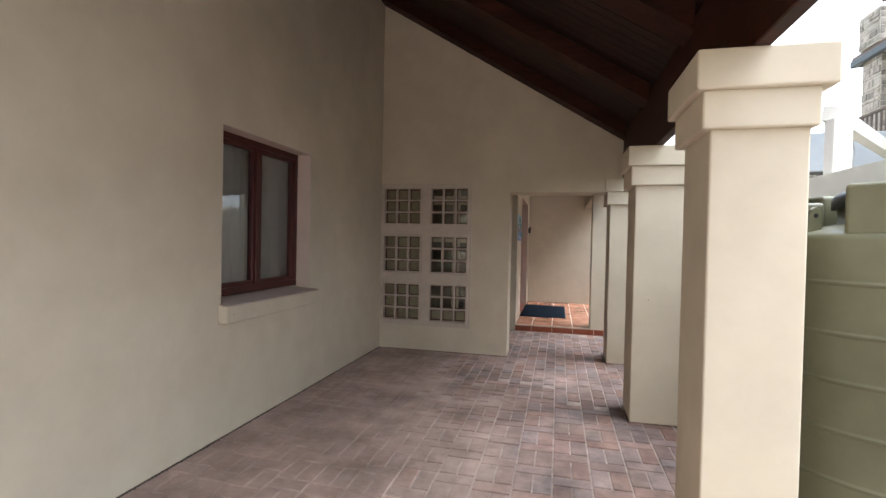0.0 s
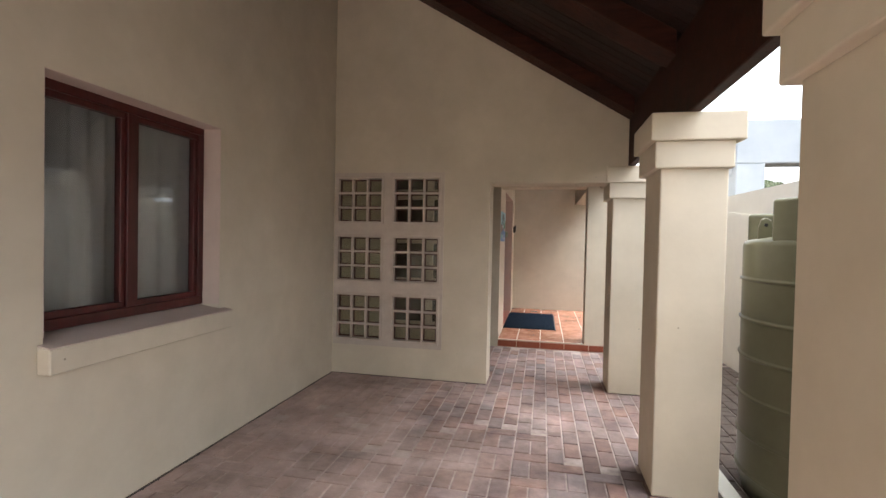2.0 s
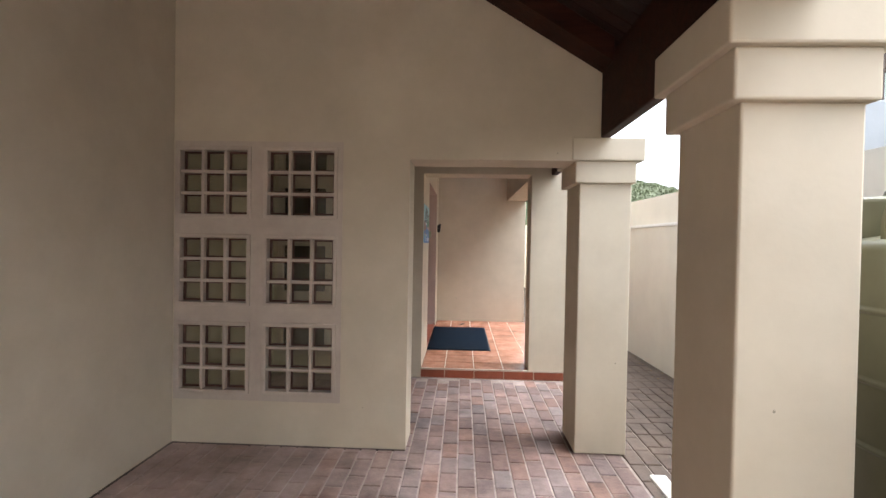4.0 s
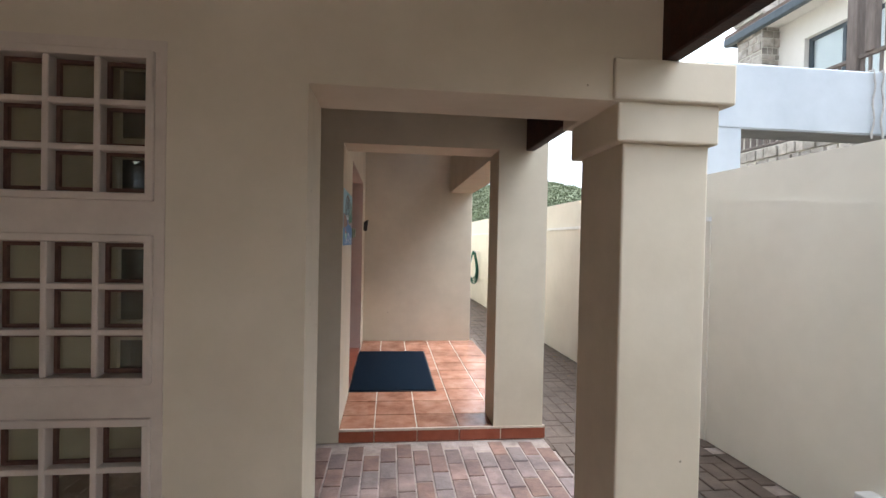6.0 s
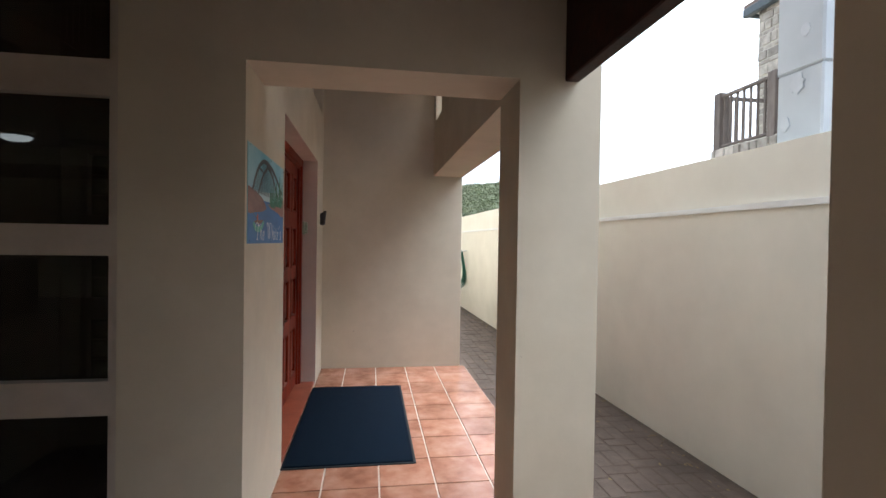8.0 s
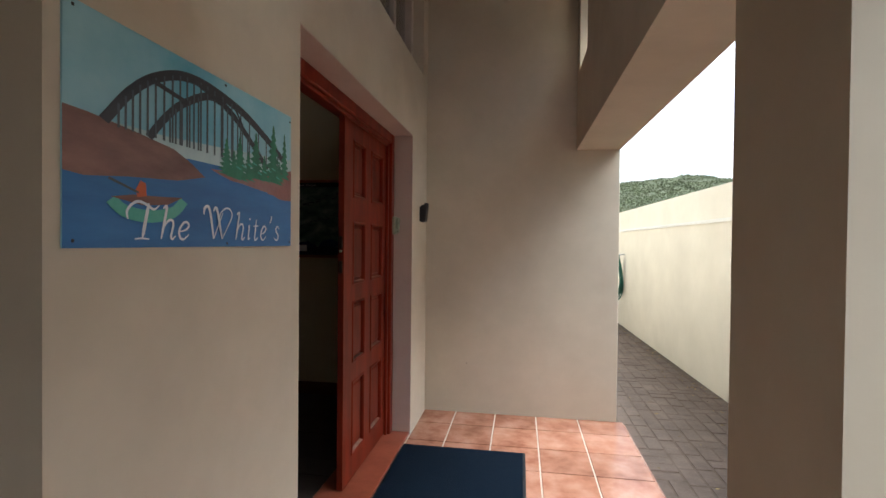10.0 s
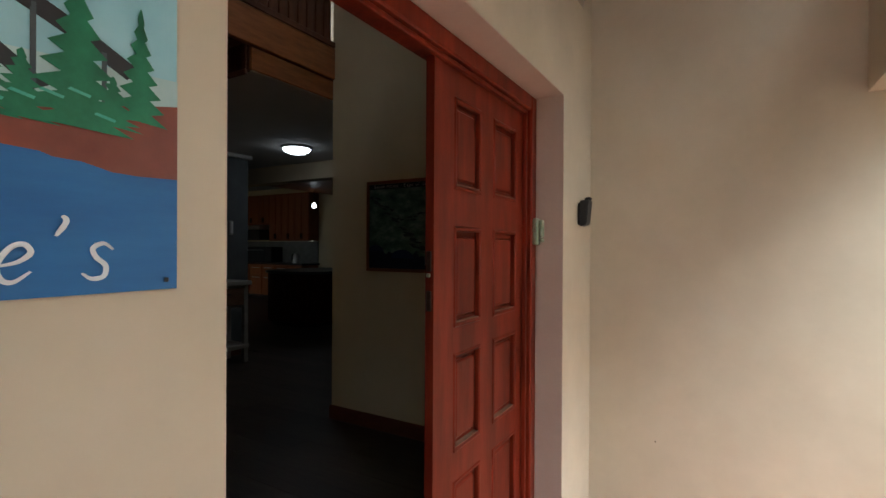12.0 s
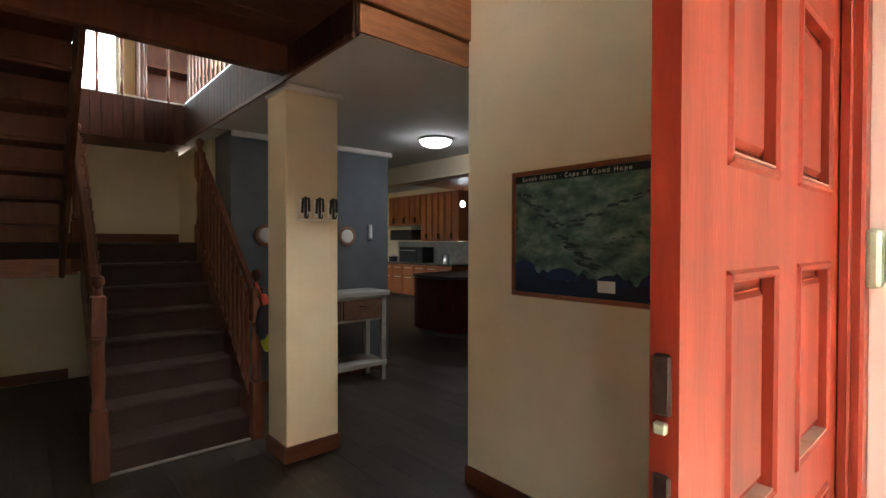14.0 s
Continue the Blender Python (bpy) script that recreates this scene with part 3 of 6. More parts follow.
# ---- entrance door ----
def door_frame():
    d = tagged(thing("door_1", (-0.2, 9.565, DECK), "open double entrance door of red varnished wood, one leaf shut", "door"), kind="structure")
    part("frame", join(box(-0.30, -0.185, 8.70, 8.765, DECK, 2.188, 0.006), box(-0.30, -0.185, 10.365, 10.43, DECK, 2.188, 0.006), box(-0.30, -0.185, 8.765, 10.365, 2.118, 2.188, 0.006),
                       box(-0.225, -0.205, 10.345, 10.365, DECK, 2.118, 0.003), box(-0.225, -0.205, 8.765, 10.345, 2.10, 2.118, 0.003)), DOOR_RED, d)
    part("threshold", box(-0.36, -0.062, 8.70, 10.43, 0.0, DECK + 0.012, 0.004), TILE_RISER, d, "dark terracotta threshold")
    y0, y1, z0, z1 = 9.572, 10.362, DECK + 0.018, 2.108
    cols, rows = ((9.705, 9.92), (10.03, 10.275)), ((0.24, 0.66), (0.76, 1.11), (1.20, 1.555), (1.685, 2.01))
    holes = [(a, b, c, e) for a, b in cols for c, e in rows]
    leaf = part("leaf", wall_x(-0.258, -0.226, y0, y1, z0, z1, holes), DOOR_RED, d)
    for a, b, c, e in holes:
        bm = box(-0.254, -0.247, a - 0.002, b + 0.002, c - 0.002, e + 0.002)
        part("panel", join(bm, extrude([(a, c), (b, c), (b, e), (a, e)], "x", -0.2485, -0.2465), box(-0.249, -0.234, a + 0.032, b - 0.032, c + 0.032, e - 0.032, 0.011)), DOOR_RED, leaf)
        part("moulding", join(box(-0.247, -0.221, a, a + 0.016, c, e, 0.005), box(-0.247, -0.221, b - 0.016, b, c, e, 0.005), box(-0.247, -0.221, a, b, e - 0.016, e, 0.005), box(-0.247, -0.221, a, b, c, c + 0.016, 0.005)), DOOR_RED, leaf)
        part("ledge", box(-0.246, -0.2245, a + 0.018, b - 0.018, c + 0.0165, c + 0.0195), DOOR_DUST, leaf, "dust on the moulding")
    for z in (1.435, 1.305):
        part("lock_plate", box(-0.253, -0.233, y0 - 0.006, y0 + 0.001, z - 0.032, z + 0.035, 0.003), BRONZE, leaf, "dark metal lock plate")
    part("strike", box(-0.25, -0.236, y0 - 0.010, y0 - 0.001, 1.384, 1.397, 0.002), BRASS, leaf, "worn steel latch")
    h = part("hinge", join(box(-0.188, -0.158, 10.378, 10.425, 1.495, 1.62, 0.010, 2), box(-0.160, -0.138, 10.386, 10.418, 1.53, 1.612, 0.008, 2)), BRASS, d, "greenish brass latch keep")
    part("knob", lathe([(0.003, 0), (0.011, 0.002), (0.012, 0.012), (0.006, 0.02), (0.002, 0.021)], 14, (-0.148, 10.402, 1.508)), BRASS, h)
    part("reveal", join(box(-0.184, DOOR_WALL - 0.001, 10.4265, 10.4295, DECK, 2.188), box(-0.184, DOOR_WALL - 0.001, 8.704, 10.4265, 2.1855, 2.1895), box(-0.184, DOOR_WALL - 0.001, 8.7005, 8.7035, DECK, 2.188)), PLASTER_PINK, d, "mauve painted reveal")


door_frame()

# high window above the door
hw = tagged(thing("window_4", (-0.2, 9.9, 2.72), "high window in the entrance wall, pinkish painted frame", "window"), kind="structure")
part("window_frame", join(box(-0.24, -0.14, 9.0, 10.78, 2.72, 2.78, 0.004), box(-0.24, -0.14, 9.0, 10.78, 3.54, 3.6, 0.004), box(-0.24, -0.14, 9.0, 9.06, 2.78, 3.54, 0.004), box(-0.24, -0.14, 10.72, 10.78, 2.78, 3.54, 0.004), box(-0.22, -0.16, 10.30, 10.35, 2.78, 3.54, 0.004)), PAINT_WOOD, hw)
for a, b in ((9.06, 10.30), (10.35, 10.72)):
    part("pane", box(-0.195, -0.191, a, b, 2.78, 3.54), GLASS, hw).visible_shadow = False

# Window added where it is never seen, sized to brighten the hall.
uw = tagged(thing("added_window_7", (-0.2, 10.2, 4.35), "added unseen window above the porch roof that lights the hall", "window"), kind="structure")
part("window_frame", join(box(-0.24, -0.14, 9.6, 10.8, 4.35, 4.4), box(-0.24, -0.14, 9.6, 10.8, 4.9, 4.95), box(-0.24, -0.14, 9.6, 9.65, 4.4, 4.9), box(-0.24, -0.14, 10.75, 10.8, 4.4, 4.9), box(-0.22, -0.16, 10.17, 10.23, 4.4, 4.9)), PAINT_WOOD, uw)
for a, b in ((9.65, 10.17), (10.23, 10.75)):
    part("pane", box(-0.192, -0.188, a, b, 4.4, 4.9), GLASS, uw).visible_shadow = False

# ---- doormat, wall lamp, house sign ----
mat = thing("doormat", (0.35, 9.45, DECK), "large navy blue ribbed doormat lying on the tiles", "doormat")
part("mat_surface", box(-0.045, 0.725, 8.675, 10.225, DECK + 0.004, DECK + 0.016, 0.003), MAT_RUBBER, mat)
part("border", join(box(-0.055, 0.742, 8.66, 8.675, DECK + 0.002, DECK + 0.009, 0.002), box(-0.055, 0.742, 10.225, 10.24, DECK + 0.002, DECK + 0.009, 0.002), box(0.725, 0.742, 8.675, 10.225, DECK + 0.002, DECK + 0.009, 0.002), box(-0.055, -0.045, 8.675, 10.225, DECK + 0.002, DECK + 0.009, 0.002)), MAT_EDGE, mat)

lamp = thing("wall_lamp", (DOOR_WALL, 10.70, 1.66), "small black box lamp fixed beside the door", "lamp")
part("housing", extrude([(DOOR_WALL + 0.012, 1.59), (DOOR_WALL + 0.047, 1.60), (DOOR_WALL + 0.058, 1.725), (DOOR_WALL + 0.012, 1.72)], "y", 10.66, 10.745, 0.006), BLACK, lamp)
part("back_plate", box(DOOR_WALL, DOOR_WALL + 0.012, 10.675, 10.75, 1.60, 1.71, 0.003), BLACK, lamp)
part("cap", box(DOOR_WALL + 0.03, DOOR_WALL + 0.062, 10.69, 10.72, 1.722, 1.738, 0.005), BLACK, lamp)


# ---- boundary wall, side passage ----
def wall_line(y):
    return 2.66 - 0.025 * (y - 9)


def skew_wall(off0, off1, y0, y1, z0, z1a, z1b):
    bm = bmesh.new()
    vs = [bm.verts.new((wall_line(y) + o, y, z)) for y, zt in ((y0, z1a), (y1, z1b)) for o in (off0, off1) for z in (z0, zt)]
    for f in ((0, 1, 3, 2), (4, 6, 7, 5), (0, 4, 5, 1), (2, 3, 7, 6), (1, 5, 7, 3), (0, 2, 6, 4)):
        bm.faces.new([vs[i] for i in f])
    bmesh.ops.recalc_face_normals(bm, faces=bm.faces[:])
    return bm


structure("boundary_wall", join(skew_wall(0.025, 0.24, 2.2, 30, 0, 2.03, 2.03), skew_wall(0, 0.0252, 7.68, 30, 0, 1.665, 1.665), skew_wall(0.012, 0.0252, 4.0, 7.68, 0, 1.445, 1.842)),
          BOUNDARY, "tall cream plastered boundary wall with a ledge", "wall")
structure("coping", skew_wall(-0.012, 0.026, 7.68, 30, 1.6655, 1.70, 1.70), PATCH, "pale ledge along the boundary wall", "trim")
structure("wall_garden_end", box(1.43, 3.2, 30, 30.2, 0, 1.9), BOUNDARY, "cream plastered wall at the end of the passage", "wall")

structure("joint", join(box(LEFT + 0.001, LEFT + 0.013, -0.9, END - 0.002, -0.01, 0.004), box(LEFT + 0.013, -0.002, END - 0.013, END - 0.001, -0.01, 0.004)), DIRT, "dark gritty joint between floor and wall", "trim")

# ---- tanks ----
def tank(y, turn):
    t = thing("water_tank", (2.22, y, 0), "ribbed olive green plastic rainwater tank", "tank", "rainwater tanks")
    r, prof = 0.528, [(0.50, 0.0)]
    for z in (0.13, 0.345, 0.57, 0.795, 1.01, 1.24):
        prof += [(r, z - 0.016), (r, z - 0.010), (r + 0.009, z - 0.006), (r + 0.011, z), (r + 0.009, z + 0.006), (r, z + 0.010), (r, z + 0.016)]
    prof += [(r, 1.435), (r - 0.006, 1.455), (r - 0.025, 1.468), (0.42, 1.485), (0.26, 1.515), (0.225, 1.525), (0.225, 1.61)]
    part("body", lathe(prof, 72, (2.22, y, 0)), TANK, t, smooth=True)
    for k in range(6):
        a = radians(60 * k + turn)
        c, s = math.cos(a), math.sin(a)
        w = 0.095 if k % 2 == 0 else 0.05
        h = 1.69 if k % 2 == 0 else 1.63
        bm = box(0.30, r - 0.022, -w, w, 1.45, h, 0.02, 3)
        bmesh.ops.rotate(bm, verts=bm.verts[:], cent=(0, 0, 0), matrix=Matrix.Rotation(a, 3, "Z"))
        bmesh.ops.translate(bm, verts=bm.verts[:], vec=(2.22, y, 0))
        part("lug", bm, TANK, t)
        tab = extrude([(0.0, 1.46), (0.075, 1.46), (0.075, 1.54), (0.062, 1.585), (0.038, 1.60), (0.013, 1.585), (0.0, 1.54)], "y", -0.011, 0.011, 0.004)
        bmesh.ops.translate(tab, verts=tab.verts[:], vec=(0.40, 0, 0))
        eye_hole = lathe([(0.010, -0.014), (0.010, 0.014)], 12)
        bmesh.ops.rotate(eye_hole, verts=eye_hole.verts[:], cent=(0, 0, 0), matrix=Matrix.Rotation(radians(90), 3, "X"))
        bmesh.ops.translate(eye_hole, verts=eye_hole.verts[:], vec=(0.4375, 0, 1.555))
        for b_ in (tab, eye_hole):
            bmesh.ops.rotate(b_, verts=b_.verts[:], cent=(0, 0, 0), matrix=Matrix.Rotation(a + radians(27), 3, "Z"))
            bmesh.ops.translate(b_, verts=b_.verts[:], vec=(2.22, y, 0))
        tb = part("lifting_tab", tab, TANK, t)
        part("hole", eye_hole, BLACK, tb)
    part("lid", lathe([(0.235, 1.60), (0.25, 1.60), (0.25, 1.66), (0.225, 1.68), (0.20, 1.695), (0.02, 1.705)], 40, (2.22, y, 0)), BLACK, t, "black screw lid", smooth=True)


tank(4.33, 209)
tank(3.02, 232)
structure("floor_passage", box(1.475, 2.95, -9, 7.6, -0.08, -0.012), MORTAR, "grey mortar bed beside the columns", "floor")
structure("kerb", box(1.56, 1.66, -3.6, 5.75, -0.05, 0.012, 0.006), BOUNDARY, "cream plastered kerb under the tanks", "kerb")

structure("floor_veranda", box(-4, 1.475, -9, PORCH + 0.012, -0.08, -0.007), MORTAR, "dusty mortar bed of the brick paved veranda", "floor")
structure("floor_side_path", box(1.475, 2.95, 7.6, 30, -0.08, -0.0035), MORTAR_DARK, "mortar bed of the paved side path", "floor")


# ---- house sign ----
PEN = {
    "T": [([(0.66, 0.95), (0.56, 0.5), (0.46, 0.03)], 0.011), ([(0.22, 0.0), (0.45, 0.02), (0.68, 0.0)], 0.005), ([(0.03, 0.5), (0.0, 0.68), (0.12, 0.86), (0.34, 0.97), (0.60, 0.90), (0.82, 0.80), (1.0, 0.92)], 0.008)],
    "h": [([(0.20, 0.93), (0.42, 1.0), (0.26, 0.5), (0.06, 0.0)], 0.009), ([(0.20, 0.33), (0.50, 0.56), (0.78, 0.58), (0.84, 0.42), (0.70, 0.10), (0.78, 0.0), (1.0, 0.10)], 0.008)],
    "e": [([(0.12, 0.42), (0.60, 0.52), (0.92, 0.76), (0.74, 0.98), (0.40, 0.88), (0.08, 0.45), (0.18, 0.08), (0.48, 0.0), (0.92, 0.26)], 0.008)],
    "W": [([(0.0, 0.74), (0.02, 0.92), (0.12, 1.0), (0.20, 0.86), (0.27, 0.45), (0.33, 0.02)], 0.011), ([(0.33, 0.02), (0.50, 0.45), (0.66, 0.86)], 0.005),
          ([(0.32, 0.86), (0.40, 0.98), (0.47, 0.84), (0.55, 0.42), (0.63, 0.02)], 0.011), ([(0.63, 0.02), (0.84, 0.42), (1.0, 0.76), (0.94, 0.96), (0.78, 1.0), (0.60, 0.86), (0.52, 0.66)], 0.006)],
    "i": [([(0.28, 0.56), (0.52, 0.64), (0.36, 0.30), (0.28, 0.04), (0.72, 0.10)], 0.008), ([(0.60, 0.90), (0.70, 0.98)], 0.011)],
    "t": [([(0.56, 1.0), (0.40, 0.5), (0.26, 0.08), (0.42, 0.0), (0.80, 0.12)], 0.008), ([(0.08, 0.66), (0.45, 0.68), (0.95, 0.70)], 0.005)],
    "'": [([(0.62, 1.0), (0.88, 0.70), (0.20, 0.0)], 0.008)],
    "s": [([(0.95, 0.82), (0.66, 1.0), (0.34, 0.86), (0.44, 0.60), (0.72, 0.36), (0.66, 0.06), (0.30, 0.0), (0.02, 0.16)], 0.008)],
}


def sign():
    y0, w, z0, h, x = 7.83, 0.792, 1.425, 0.42, DOOR_WALL + 0.004
    sg = thing("house_sign", (x, 8.2, z0), "painted metal house sign with arched bridge, river and name", "sign")

    def at(u, v):
        return (y0 + u * w, z0 + v * h)
    part("plate", box(x, x + 0.004, y0, y0 + w, z0, z0 + h, 0.001), SIGN_SKY, sg)
    depth = [x + 0.0042]

    def patch(name, pts, mt, label=""):
        depth[0] += 0.00003
        return part(name, extrude([at(*p) for p in pts], "x", depth[0], depth[0] + 0.0002), mt, sg, label)

    def curve_pts(pts, n=6):
        out = []
        for i in range(len(pts) - 1):
            p = [Vector(pts[max(0, min(len(pts) - 1, i + k))]) for k in (-1, 0, 1, 2)]
            for j in range(n):
                t = j / n
                out.append(0.5 * ((2 * p[1]) + (p[2] - p[0]) * t + (2 * p[0] - 5 * p[1] + 4 * p[2] - p[3]) * t * t + (3 * p[1] - p[0] - 3 * p[2] + p[3]) * t ** 3))
        out.append(Vector(pts[-1]))
        return out

    def ribbon(pts, wide):
        c = curve_pts(pts)
        up, dn = [], []
        for i, p in enumerate(c):
            d = (c[min(i + 1, len(c) - 1)] - c[max(i - 1, 0)]).normalized()
            nrm = Vector((-d.y, d.x)) * wide
            up.append(p + Vector((nrm.x * 0.55, nrm.y)))
            dn.append(p - Vector((nrm.x * 0.55, nrm.y)))
        return [tuple(p) for p in up + dn[::-1]]
    patch("shore_haze", [(0.0, 0.55), (0.3, 0.56), (0.6, 0.6), (1.0, 0.66), (1.0, 0.45), (0.4, 0.42), (0.0, 0.42)], SIGN_HAZE)
    patch("river", [(0.0, 0.0), (1.0, 0.0), (1.0, 0.46), (0.8, 0.45), (0.55, 0.48), (0.38, 0.475), (0.2, 0.4), (0.0, 0.38)], SIGN_BLUE)
    patch("far_bank", [(0.48, 0.45), (0.58, 0.46), (0.68, 0.47), (0.80, 0.50), (0.90, 0.54), (1.0, 0.58), (1.0, 0.347), (0.94, 0.343), (0.90, 0.346), (0.86, 0.365), (0.825, 0.368), (0.81, 0.378), (0.73, 0.388), (0.65, 0.402), (0.59, 0.405), (0.52, 0.43)], SIGN_PINK)
    patch("rock_bank", [(0.0, 0.57), (0.06, 0.565), (0.11, 0.555), (0.206, 0.535), (0.325, 0.505), (0.40, 0.45), (0.455, 0.393), (0.342, 0.348), (0.172, 0.325), (0.05, 0.30), (0.0, 0.31)], SIGN_ROCK)
    deck_z = 0.555
    a1 = [(0.10, 0.55), (0.116, 0.585), (0.172, 0.707), (0.243, 0.814), (0.333, 0.89), (0.419, 0.914), (0.518, 0.902), (0.664, 0.85), (0.826, 0.736), (0.93, 0.64)]
    a2 = [(0.235, 0.53), (0.298, 0.662), (0.370, 0.769), (0.483, 0.865), (0.581, 0.825), (0.664, 0.738), (0.775, 0.595), (0.81, 0.54)]
    for a, thick in ((a2, 0.022), (a1, 0.026)):
        patch("bridge_arch", ribbon(a, thick), SIGN_BLACK)
        c = curve_pts(a)
        for i in range(5, len(c) - 3, 2):
            px, pz = c[i]
            if pz > deck_z + 0.06:
                patch("hanger", [(px - 0.0035, deck_z - 0.02), (px + 0.0035, deck_z - 0.02), (px + 0.0035, pz), (px - 0.0035, pz)], SIGN_DARK)
    for (a, b), (c, d) in (((0.24, 0.81), (0.38, 0.77)), ((0.40, 0.905), (0.54, 0.85)), ((0.60, 0.87), (0.66, 0.75)), ((0.72, 0.80), (0.80, 0.75))):
        patch("brace", [(a, b - 0.012), (c, d - 0.012), (c, d + 0.012), (a, b + 0.012)], SIGN_BLACK)
    for u, base, top, wd in ((0.56, 0.43, 0.66, 0.05), (0.60, 0.42, 0.60, 0.045), (0.634, 0.42, 0.70, 0.055), (0.685, 0.43, 0.62, 0.045), (0.733, 0.45, 0.765, 0.06), (0.79, 0.45, 0.63, 0.045), (0.855, 0.45, 0.87, 0.075), (0.94, 0.50, 0.845, 0.042), (0.90, 0.47, 0.62, 0.045)):
        pts_l, pts_r = [], []
        n = 8
        for k in range(n):
            f = k / n
            z = base + (top - base) * f
            pts_r += [(u + wd * (1 - f), z), (u + wd * (1 - f) * 0.38, z + (top - base) / n * 0.75)]
            pts_l += [(u - wd * (1 - f), z + 0.012), (u - wd * (1 - f) * 0.38, z + (top - base) / n * 0.8)]
        patch("pine_tree", pts_r + [(u, top)] + pts_l[::-1], SIGN_GREEN)
    for k in range(9):
        v = 0.50 + 0.018 * (k % 4)
        u = 0.61 + 0.033 * k
        patch("glint", [(u, v), (u + 0.028, v - 0.012), (u + 0.03, v - 0.004), (u + 0.004, v + 0.007)], SIGN_TEAL)
    patch("canoe_side", ribbon([(0.118, 0.215), (0.16, 0.165), (0.24, 0.15), (0.32, 0.18), (0.361, 0.245)], 0.03), SIGN_TEAL)
    patch("canoe_top", [(0.118, 0.225), (0.18, 0.245), (0.26, 0.25), (0.355, 0.26), (0.30, 0.215), (0.21, 0.20)], SIGN_ROCK)
    patch("orange_patch", [(0.195, 0.235), (0.225, 0.245), (0.222, 0.305), (0.205, 0.315), (0.19, 0.27)], SIGN_ORANGE)
    patch("pole", [(0.11, 0.30), (0.112, 0.312), (0.20, 0.262), (0.2, 0.252)], SIGN_DARK)
    def stroke(pts, wide):
        """Solid strip along the pen path, thinner at both ends."""
        c = curve_pts(pts)
        bm = bmesh.new()
        rows = []
        for i, p in enumerate(c):
            d = (c[min(i + 1, len(c) - 1)] - c[max(i - 1, 0)]).normalized()
            f = 0.85 * wide * (0.45 + 0.55 * min(1, 5 * i / len(c), 5 * (len(c) - 1 - i) / len(c)))
            n = Vector((-d.y * 0.55, d.x)) * f
            rows.append([bm.verts.new((x, *at(*q))) for x in (depth[0], depth[0] + 0.0003) for q in (p - n, p + n)])
        for a, b in zip(rows, rows[1:]):
            for m, k in ((2, 3), (3, 1), (1, 0), (0, 2)):
                bm.faces.new((a[m], a[k], b[k], b[m]))
        bm.faces.new((rows[0][0], rows[0][1], rows[0][3], rows[0][2]))
        bm.faces.new((rows[-1][2], rows[-1][3], rows[-1][1], rows[-1][0]))
        bmesh.ops.recalc_face_normals(bm, faces=bm.faces[:])
        return bm

    def letter(name, u, u1, v, v1):
        """Pen strokes (control points, half width) of one letter, set in the box u..u1, v..v1."""
        out = []
        for pts, wide in PEN[name]:
            pen = [(u + p[0] * (u1 - u), v + p[1] * (v1 - v)) for p in pts]
            depth[0] += 0.00003
            out.append(stroke(pen, wide))
        part("lettering", join(*out), SIGN_WHITE, sg)

    for name, u, u1, v, v1 in (("T", 0.163, 0.268, 0.04, 0.222), ("h", 0.271, 0.328, 0.042, 0.205), ("e", 0.338, 0.385, 0.042, 0.135), ("W", 0.447, 0.588, 0.042, 0.232), ("h", 0.606, 0.661, 0.042, 0.212), ("i", 0.676, 0.702, 0.042, 0.188),
                               ("t", 0.713, 0.752, 0.042, 0.180), ("e", 0.761, 0.803, 0.044, 0.140), ("'", 0.824, 0.842, 0.160, 0.215), ("s", 0.858, 0.902, 0.044, 0.142)):
        letter(name, u, u1, v, v1)
    for u, v in ((0.02, 0.03), (0.56, 0.02), (0.98, 0.95), (0.55, 0.97), (0.02, 0.97), (0.98, 0.03)):
        yy, zz = at(u, v)
        part("screw", box(depth[0], depth[0] + 0.002, yy - 0.003, yy + 0.003, zz - 0.003, zz + 0.003, 0.001), BLACK, sg)


SIGN_SKY = material("sign_sky_paint", [(0.12, 0.42, 0.56), (0.42, 0.66, 0.72)], 2.5, 0.5, bump=0.05, stain=0.1)
SIGN_HAZE = material("sign_haze_paint", [(0.34, 0.50, 0.52), (0.52, 0.64, 0.64)], 9, 0.45, bump=0.05)
SIGN_BLUE = material("sign_river_paint", [(0.018, 0.11, 0.32), (0.035, 0.18, 0.44)], 7, 0.5, bump=0.05, stretch=(1, 0.4, 2))
SIGN_PINK = material("sign_red_bank_paint", [(0.16, 0.035, 0.022), (0.24, 0.06, 0.035)], 12, 0.3, bump=0.05)
SIGN_ROCK = material("sign_rock_paint", [(0.10, 0.035, 0.025), (0.26, 0.13, 0.10)], 9, 0.5, bump=0.05, stretch=(1, 0.5, 1.5))
SIGN_BLACK = plain("sign_black_paint", (0.025, 0.025, 0.03), 0.45)
SIGN_DARK = plain("sign_grey_paint", (0.06, 0.075, 0.085), 0.45)
SIGN_GREEN = material("sign_tree_paint", [(0.01, 0.10, 0.05), (0.03, 0.22, 0.11)], 20, 0.5, bump=0.05)
SIGN_TEAL = material("sign_teal_paint", [(0.05, 0.33, 0.25), (0.14, 0.48, 0.38)], 14, 0.5, bump=0.05)
SIGN_ORANGE = plain("sign_orange_paint", (0.55, 0.10, 0.02), 0.5)
SIGN_WHITE = plain("sign_white_paint", (0.72, 0.76, 0.80), 0.5)
sign()

